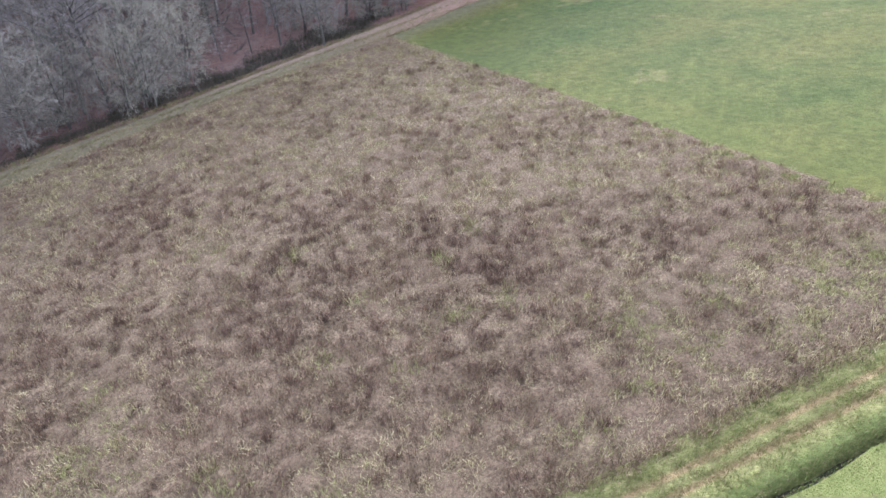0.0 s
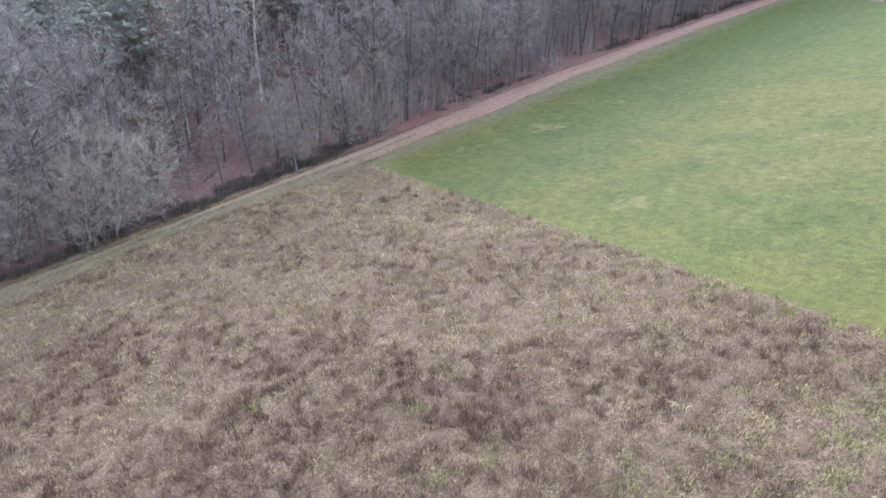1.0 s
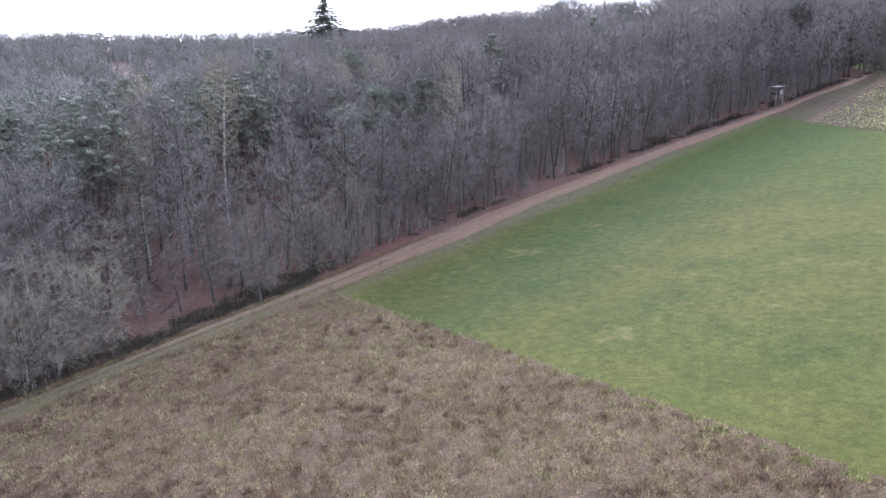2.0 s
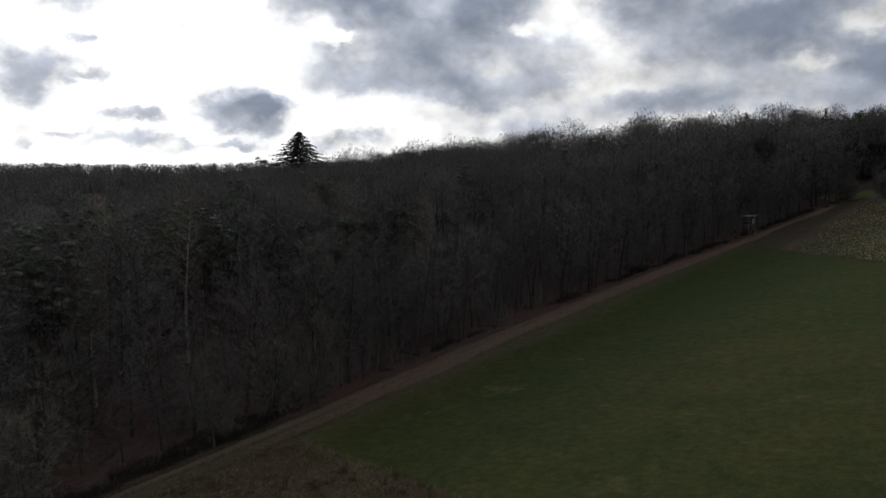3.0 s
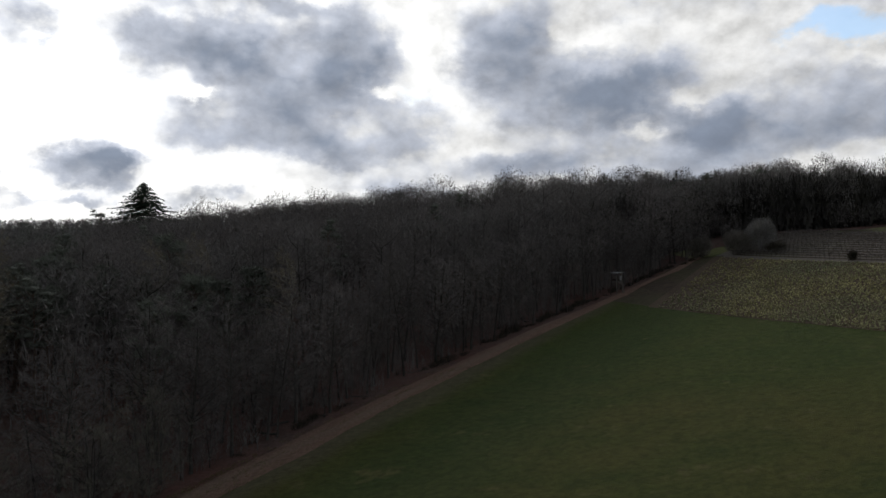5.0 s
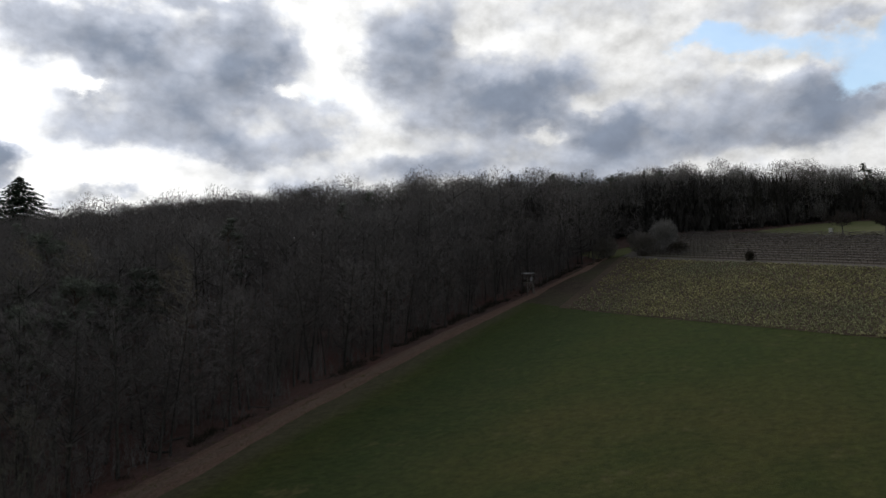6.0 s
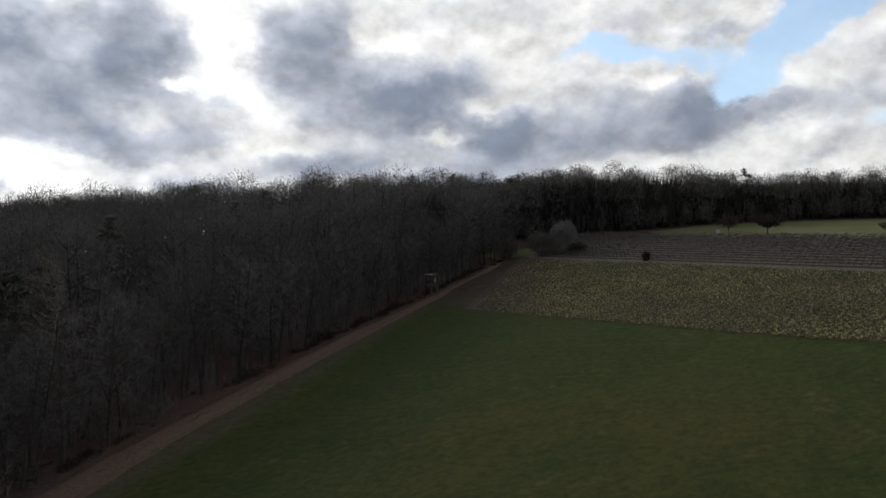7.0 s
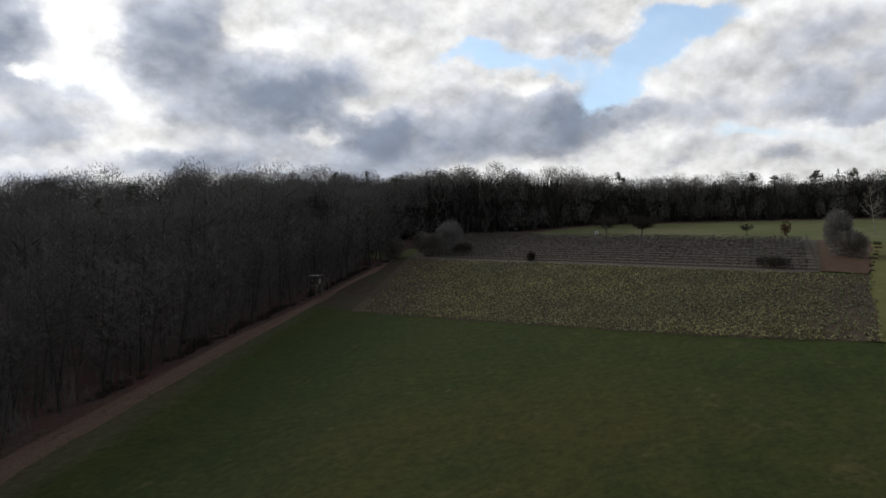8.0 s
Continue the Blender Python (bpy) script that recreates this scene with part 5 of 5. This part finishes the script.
for r in range(rows_n):
    k = (r + 0.5) / rows_n
    line = BF * (1 - k) + BB * k
    idx = np.linspace(6, 198, per_row) + rs.normal(0, 0.3, per_row)
    i0 = idx.astype(int).clip(0, 198)
    f_ = (idx - i0)[:, None]
    p = line[i0] * (1 - f_) + line[i0 + 1] * f_ + rs.normal(0, 0.18, (per_row, 2))
    thin = 0.5 * step(idx, 165, 198) + 0.55 * (1 - step(idx, 8, 45)) + 0.10
    plants.append(p[rs.random(per_row) > thin])
xy = np.concatenate(plants)
foot = np.column_stack([xy, height(xy[:, 0], xy[:, 1]) + 0.06])
per = 6
n = len(foot)
c = np.repeat(foot, per, axis=0)
a = rs.uniform(0, 2 * np.pi, n * per)
length = np.repeat(rs.uniform(0.18, 0.36, n), per) * rs.uniform(0.7, 1.2, n * per)
rise = rs.uniform(0.08, 0.34, n * per)
out = np.stack([np.cos(a), np.sin(a), np.zeros_like(a)], 1)
side = np.stack([-np.sin(a), np.cos(a), np.zeros_like(a)], 1) * (length * rs.uniform(0.22, 0.36, n * per))[:, None]
midp = c + out * (length * 0.55)[:, None] + np.stack([0 * a, 0 * a, rise * 0.85 + 0.05], 1)
tip = c + out * (length * 1.15)[:, None] + np.stack([0 * a, 0 * a, rise * 0.75], 1)
soup("root_crop", np.stack([c, midp - side, tip, midp + side], 1), [M_BEET], "leafy yellow-green root-crop plants in rows on dark soil", "crop", corners=4)

# ---- scrub along the wood's edge ----
def bramble(seed, wide, deep, tall, n=520):
    rng = random.Random(seed)
    b = Build()
    for i in range(n):
        a, r = rng.uniform(0, 2 * math.pi), math.sqrt(rng.random())
        p = Vector((math.cos(a) * r * wide, math.sin(a) * r * deep, 0))
        top = tall * (1 - 0.6 * r * r) * rng.uniform(0.35, 1.05)
        q = p + Vector((rng.gauss(0, 0.35), rng.gauss(0, 0.35), top))
        b.blade(p + Vector((0, 0, -0.15)), q, rng.uniform(0.04, 0.09), rng)
        for k in range(3):
            c = p.lerp(q, rng.uniform(0.4, 1.0)) + Vector((rng.gauss(0, 0.15), rng.gauss(0, 0.15), 0))
            e = Vector((rng.uniform(-1, 1), rng.uniform(-1, 1), rng.uniform(-0.4, 0.5))).normalized() * rng.uniform(0.05, 0.11)
            b.leaf(c, e, e.cross(Vector((rng.uniform(-1, 1), rng.uniform(-1, 1), 1))).normalized() * rng.uniform(0.03, 0.06))
    return tagged(new("bramble_bush", b.mesh("bramble_bush", M_BRAMBLE)), "low dark tangled bramble scrub beside the track", "bush", "brambles along the wood")


SCRUB = [bramble(81, 2.2, 1.3, 1.2, 160), bramble(82, 1.6, 1.3, 1.6, 150), bramble(83, 2.8, 1.1, 0.9, 160)]
rng = random.Random(17)
for s0, s1, size in ((148.5, 151.5, 0.8), (155.5, 157.5, 0.55), (176.0, 183.0, 0.95), (190.0, 201.0, 1.0), (204.0, 222.0, 1.05), (229.0, 256.0, 0.9)):
    s = s0                                   # low dark mounds, in runs with open leaf litter between them
    while s <= s1:
        x, y = edge_point(s, rng.uniform(0.9, 2.3))
        place(SCRUB[rng.randrange(3)], x, y, 36 + rng.uniform(-20, 20), size * rng.uniform(0.75, 1.3), rng.uniform(0.7, 1.3))
        s += rng.uniform(0.9, 1.9)
s = 44.0
while s < 122:                               # an unbroken dark fringe along the near stretch, thinner growth behind it
    x, y = edge_point(s, rng.uniform(0.3, 1.5))
    place(SCRUB[rng.randrange(3)], x, y, 42 + rng.uniform(-30, 30), rng.uniform(0.55, 1.15), rng.uniform(0.7, 1.3))
    if rng.random() < 0.35:
        x, y = edge_point(s, rng.uniform(2.5, 6.0))
        place(SCRUB[rng.randrange(3)], x, y, rng.uniform(0, 180), rng.uniform(0.5, 1.0), rng.uniform(0.7, 1.3))
    s += rng.uniform(0.7, 1.7)
s = 88.0
while s < 126:                               # higher tangles before the glade and the field corner
    x, y = edge_point(s, rng.uniform(0.8, 2.8))
    place(SCRUB[rng.randrange(3)], x, y, rng.uniform(0, 180), rng.uniform(0.95, 1.35), rng.uniform(1.0, 1.5))
    s += rng.uniform(1.0, 2.2)
s = 118.0
while s < L - 4:
    x, y = edge_point(s, rng.uniform(1.0, 7.0))
    place(SCRUB[rng.randrange(3)], x, y, 40 + rng.uniform(-60, 60), rng.uniform(0.3, 0.75), rng.uniform(0.7, 1.4))
    s += rng.uniform(2.0, 6.5)


# fallen boughs on the litter
def fallen_bough(seed, length):
    rng = random.Random(seed)
    b = Build()
    pts = [Vector((0, 0, 0.1)), Vector((length * 0.35, rng.uniform(-0.3, 0.3), 0.16)), Vector((length * 0.7, rng.uniform(-0.4, 0.4), 0.2)), Vector((length, rng.uniform(-0.6, 0.6), 0.5))]
    b.tube(pts, [0.17, 0.14, 0.10, 0.03], 7)
    for k in range(7):
        p = pts[1].lerp(pts[3], rng.random())
        q = p + Vector((rng.uniform(0.3, 1.2), rng.uniform(-1, 1), rng.uniform(0.1, 0.9)))
        b.tube([p, q], [0.05, 0.012], 4)
    ob = new("fallen_bough", b.mesh("fallen_bough", M_BARK))
    return tagged(ob, "dead grey bough lying on the leaf litter", "bough", "fallen boughs under the wood")


BOUGHS = [fallen_bough(301, 4.5), fallen_bough(302, 3.2)]
for k, (s, depth) in enumerate(((101.0, 12.0), (105.5, 7.5), (108.5, 13.0), (146.0, 2.4), (149.5, 4.6), (153.0, 2.0), (160.0, 4.2), (171.0, 3.0), (186.5, 2.6), (203.0, 3.4))):
    place(BOUGHS[k % 2], *edge_point(s, depth), 30 + 47 * k, 0.8 + 0.07 * (k % 5))

# ---- the raised hide at the wood's edge ----
def part(name, b, mat, parent, label=""):
    ob = new(name, b.mesh(name, mat))
    ob.parent = parent
    return tagged(ob, label)


def beam(p, q, w, d=None):
    """A squared beam from p to q with slightly broken edges."""
    p, q, d = Vector(p), Vector(q), d or w
    z = (q - p).normalized()
    x = z.cross(Vector((0, 0, 1)) if abs(z.z) < 0.9 else Vector((0, 1, 0))).normalized()
    y = z.cross(x)
    b, e = Build(), 0.15
    ring = [(-1 + e, -1), (1 - e, -1), (1, -1 + e), (1, 1 - e), (1 - e, 1), (-1 + e, 1), (-1, 1 - e), (-1, -1 + e)]
    for c in (p, q):
        b.v += [tuple(c + x * (u * w / 2) + y * (v_ * d / 2)) for u, v_ in ring]
    b.f = [(k, (k + 1) % 8, 8 + (k + 1) % 8, 8 + k) for k in range(8)] + [tuple(range(7, -1, -1)), tuple(range(8, 16))]
    b.n = 16
    return b


def hide():
    ob = new("hunting_stand")
    for sx in (-1, 1):
        for sy in (-1, 1):
            part("post", beam((sx * 0.95, sy * 0.8, -0.3), (sx * 0.68, sy * 0.62, 4.35), 0.12), M_WOOD if sy < 0 else M_DARKWOOD, ob)
    part("platform", beam((-0.8, 0, 2.55), (0.8, 0, 2.55), 1.4, 0.08), M_WOOD, ob)
    for z in (2.85, 3.1):
        part("side_board", beam((-0.78, -0.68, z), (0.78, -0.68, z), 0.03, 0.2), M_DARKWOOD, ob)
        part("side_board", beam((-0.76, -0.66, z), (-0.76, 0.66, z), 0.03, 0.2), M_DARKWOOD, ob)
        part("side_board", beam((0.76, -0.66, z), (0.76, 0.66, z), 0.03, 0.2), M_WOOD, ob)
    part("back_board", beam((0.05, -0.72, 3.3), (0.66, -0.72, 3.3), 0.03, 0.85), M_ROOF, ob, "pale board")
    part("seat", beam((-0.6, 0.35, 3.0), (0.6, 0.35, 3.0), 0.32, 0.05), M_WOOD, ob)
    part("roof", beam((-1.15, -0.1, 4.35), (1.15, 0.1, 4.5), 2.0, 0.08), M_ROOF, ob, "pale felt-covered roof")
    for sx in (-1, 1):
        part("brace", beam((sx * 0.92, -0.78, 0.4), (sx * 0.78, 0.70, 2.4), 0.07), M_DARKWOOD, ob)
    part("brace", beam((-0.92, -0.78, 0.5), (0.80, -0.70, 2.3), 0.07), M_WOOD, ob)
    rails = [part("ladder_rail", beam((sx, -1.75, -0.2), (sx, -0.78, 2.8), 0.06), M_WOOD, ob) for sx in (0.28, 0.72)]
    for k in range(8):
        part("rung", beam((0.26, -1.64 + k * 0.105, 0.15 + k * 0.325), (0.74, -1.64 + k * 0.105, 0.15 + k * 0.325), 0.045), M_WOOD, rails[0])
    return tagged(ob, "raised open wooden hunting stand with a pale roof", "hunting stand")


place(hide(), 73.9, 152.2, 20, 1.0)

# ---- dormant vineyard ----
def vine_row(seed, length):
    """A row of dormant vines: posts, two wires, stocks and bare canes, along +x from 0."""
    rng = random.Random(seed)
    ob = new("vine_row")
    for k in range(int(length // 6) + 1):
        part("post", beam((k * 6, 0, -0.3), (k * 6, rng.uniform(-0.03, 0.03), 1.5), 0.07), M_WOOD, ob)
    for z in (0.7, 1.05, 1.4):
        b = Build()
        b.tube([(0, 0.03, z), (length / 2, 0.03, z - 0.02), (length, 0.03, z)], [0.009] * 3, 3)
        part("wire", b, M_WIRE, ob)
    b = Build()
    for k in range(int(length / 1.1)):
        x = k * 1.1 + rng.uniform(-0.1, 0.1)
        b.tube([(x, 0, -0.1), (x + rng.uniform(-0.06, 0.06), 0.02, 0.4), (x + rng.uniform(-0.12, 0.12), 0, 0.8)], [0.05, 0.04, 0.03], 4)
        for j in range(9):
            z = rng.uniform(0.55, 1.25)
            p = (x + rng.uniform(-0.5, 0.5), rng.uniform(-0.05, 0.05), z)
            b.blade(p, (p[0] + rng.choice([-1, 1]) * rng.uniform(0.5, 1.0), rng.uniform(-0.12, 0.12), z + rng.uniform(-0.05, 0.25)), rng.uniform(0.07, 0.12), rng)
    part("cane_hedge", b, M_CANE, ob, "bare brown canes")
    return tagged(ob, "dormant vine row on posts and wires", "vine row", "rows of the vineyard")


VL, VT = polyline(VINE_LOW, 60), polyline(VINE_TOP, 60)
ROWS = 15
for r in range(ROWS):
    k = (r + 0.05) / (ROWS + 0.6)
    a, e = VL[1] * (1 - k) + VT[4] * k, VL[-1] * (1 - k) + VT[-1] * k
    run = float(np.hypot(*(e - a)))
    za, ze = ground_z(*a), ground_z(*e)
    bend = VL[30] * (1 - k) + VT[30] * k
    low, top_ = VL * (1 - k) + VT * k, VL * (1 - k - 0.034) + VT * (k + 0.034)
    sheet("soil_strip", low[1:].tolist(), top_[1:].tolist(), 40, 3, 0.09, M_HEAD, ragged=0.08, label="dark bare soil strip under a vine row")
    row = vine_row(200 + r, run / 2)
    for p, q in ((a, bend), (bend, e)):
        zp, zq = ground_z(*p), ground_z(*q)
        d = Vector((q[0] - p[0], q[1] - p[1], zq - zp))
        m = Matrix.Translation((p[0], p[1], zp)) @ d.to_track_quat("X", "Z").to_matrix().to_4x4() @ Matrix.Diagonal((d.length / (run / 2), 1, 1, 1))
        if "placed" not in row:
            row["placed"] = 1
            row.matrix_basis = m
        else:
            copy_thing(row, m)

# ---- lone trees and bushes on the slope ----
ORCHARD = [tree_thing("fruit_tree", bare_tree(91, 4.9, 4.0, 0.56, 40, 10, 18, 0.075, thick=0.036, flat=0.8), M_BARK, M_DARKTWIG, "low spreading bare fruit tree in the meadow", group="fruit trees in the meadow"),
           tree_thing("fruit_tree", bare_tree(92, 5.2, 3.3, 0.55, 28, 9, 13, 0.07, lean=0.14, thick=0.03, flat=0.75), M_BARK, M_DARKTWIG, "leaning open-crowned bare fruit tree", group="fruit trees in the meadow")]
place(ORCHARD[0], 152.6, 132.2, 30, 1.02)
place(ORCHARD[1], 149.4, 140.0, 140, 0.98)
place(ORCHARD[1], 165.4, 112.4, 40, 0.5)


def bush(seed, wide, tall, n, mat, label, leafy=False):
    """A dense rounded bush: several stems, fine shoots filling an uneven dome."""
    rng = random.Random(seed)
    b = Build()
    for k in range(6):
        a = rng.uniform(0, 6.28)
        b.tube([(rng.uniform(-0.2, 0.2), rng.uniform(-0.2, 0.2), -0.3), (math.cos(a) * wide * 0.25, math.sin(a) * wide * 0.25, tall * 0.35), (math.cos(a) * wide * 0.5, math.sin(a) * wide * 0.5, tall * 0.75)], [0.10, 0.06, 0.02], 5)
    lobes = [(turned(Vector((0, 0, 1)), rng.uniform(0.1, 1.5), rng), rng.uniform(-0.2, 0.22)) for _ in range(7)]
    for i in range(n):
        d = Vector((rng.gauss(0, 1), rng.gauss(0, 1), rng.gauss(0.25, 0.9))).normalized()
        bulge = 1 + sum(k * max(0.0, d.dot(l)) ** 4 for l, k in lobes)
        reach = rng.random() ** 0.4 * bulge
        q = Vector((d.x * wide * reach, d.y * wide * reach, max(0.05, 0.48 * tall + d.z * 0.52 * tall * reach)))
        if leafy:
            e = Vector((rng.uniform(-1, 1), rng.uniform(-1, 1), rng.uniform(-1, 1))).normalized() * rng.uniform(0.12, 0.22)
            b.leaf(q, e, e.cross(d).normalized() * rng.uniform(0.08, 0.14))
        else:
            t = turned((d + Vector((0, 0, 0.5))).normalized(), rng.uniform(0, 0.9), rng)
            b.blade(q - t * 0.35, q + t * rng.uniform(0.3, 0.8), rng.uniform(0.06, 0.13), rng)
    return tagged(new("bush", b.mesh("bush", mat)), label, "bush")


place(bush(101, 3.7, 8.0, 4200, M_BUSHPALE, "large round grey bare bush at the vineyard's corner"), 116.5, 162.0)
place(bush(102, 3.2, 5.4, 2800, M_TWIG, "dense grey-brown bush by the clearing"), 112.4, 164.4)
place(bush(103, 2.4, 2.6, 900, M_BRAMBLE, "low dark hedge bush by the vineyard"), 116.0, 156.5)
place(bush(104, 2.4, 8.4, 4200, M_BUSHPALE, "tall grey bare bush beside the red earth"), 137.0, 82.5)
place(bush(105, 2.4, 4.4, 2800, M_TWIG, "broad grey bush beside the red earth"), 135.4, 79.6)
place(bush(106, 3.0, 1.8, 900, M_BRAMBLE, "low dark bramble patch at the foot of the vines"), 123.6, 88.0)
place(bush(107, 0.9, 1.9, 500, M_BRAMBLE, "small dark shrub among the vines"), 114.6, 134.0)
place(bush(108, 1.2, 3.2, 420, M_RUST, "small tree still holding rust-brown leaves", True), 166.8, 104.2)
place(tree_thing("birch_tree", bare_tree(109, 11, 2.4, 0.3, 24, 8, 9, 0.05, thick=0.012), M_PALEBARK, M_TWIG, "slim white-stemmed birch beside the meadow"), 178.0, 89.5)


def hive_box():
    ob = new("white_box")
    part("body", beam((0, 0, 0.15), (0, 0, 1.0), 0.7, 0.6), M_WHITE, ob)
    part("lid", beam((0, 0, 1.0), (0, 0, 1.1), 0.8, 0.7), M_WHITE, ob)
    for sx in (-0.25, 0.25):
        part("runner", beam((sx, -0.3, 0.08), (sx, 0.3, 0.08), 0.09, 0.16), M_DARKWOOD, ob)
    return tagged(ob, "small white painted box standing by a fruit tree", "box")


place(hive_box(), 148.2, 142.2, 25, 1.25)
pole = new("slim_pole")
b = Build()
b.tube([(0, 0, -0.4), (0.03, 0, 3), (0.05, 0, 6.6)], [0.06, 0.05, 0.04], 6)
shaft = part("shaft", b, M_WOOD, pole)
b = Build()
b.tube([(0.05, 0, 6.55), (0.05, 0, 6.75)], [0.08, 0.02], 6)
part("cap", b, M_WIRE, shaft, "pale metal cap")
place(tagged(pole, "slim grey pole standing at the vineyard's foot", "pole"), 116.8, 126.5)
mast = new("radio_mast")
b = Build()
for k in range(3):
    t = 2.1 * k
    b.tube([(math.cos(t), math.sin(t), -1), (0.3 * math.cos(t), 0.3 * math.sin(t), 40)], [0.14, 0.1], 4)
lattice = part("lattice", b, M_WIRE, mast)
b = Build()
b.tube([(0, 0, 38), (0, 0, 47)], [0.12, 0.06], 5)
part("aerial", b, M_WIRE, lattice)
place(tagged(mast, "thin lattice mast on the wooded hill", "mast"), -125.4, 602.5, 0, (57.5 - ground_z(-125.4, 602.5)) / 47)

# low dark growth between the red earth and the grass track
for k, (x, y, size) in enumerate(((125.6, 73.6, 0.42), (128.6, 74.6, 0.5), (131.8, 75.4, 0.45), (135.2, 76.5, 0.6), (139.4, 77.4, 0.5), (144.0, 78.9, 0.6), (149.4, 80.2, 0.7), (155.0, 82.0, 0.8))):
    place(SCRUB[k % 3], x, y, 18 + 5 * k, size)

# growth round the green clearing at the wood's far end
for x, y, k, size in ((103.5, 169.2, 0, 1.0), (107.2, 171.4, 1, 1.0), (100.2, 167.4, 2, 1.0)):
    place(SCRUB[k], x, y, 30, size)
for x, y, k, size in ((99.5, 170.5, 1, 0.9), (103.4, 171.6, 2, 0.95), (106.6, 172.6, 1, 0.85), (109.2, 174.2, 2, 0.8), (105.4, 176.5, 4, 0.9)):
    place(KINDS[k], x, y, 57 * size + 40 * k, size)
for x, y, size in ((104.5, 171.0, 1.0), (108.2, 172.4, 0.9), (118.5, 176.5, 1.1), (121.0, 179.0, 1.2), (102.0, 169.4, 0.9), (124.5, 181.5, 1.3), (116.4, 172.0, 0.9)):
    place(KINDS[6], x, y, size * 100, size)
place(bush(111, 2.2, 5.0, 1700, M_TWIG, "dense brown bush closing the wood's end"), 105.6, 170.8)
place(bush(112, 1.9, 4.4, 1500, M_TWIG, "rounded brown bush at the edge of the clearing"), 108.8, 172.4)
place(bush(113, 2.4, 4.0, 1700, M_TWIG, "broad brown bush below the far wood"), 119.6, 176.0)
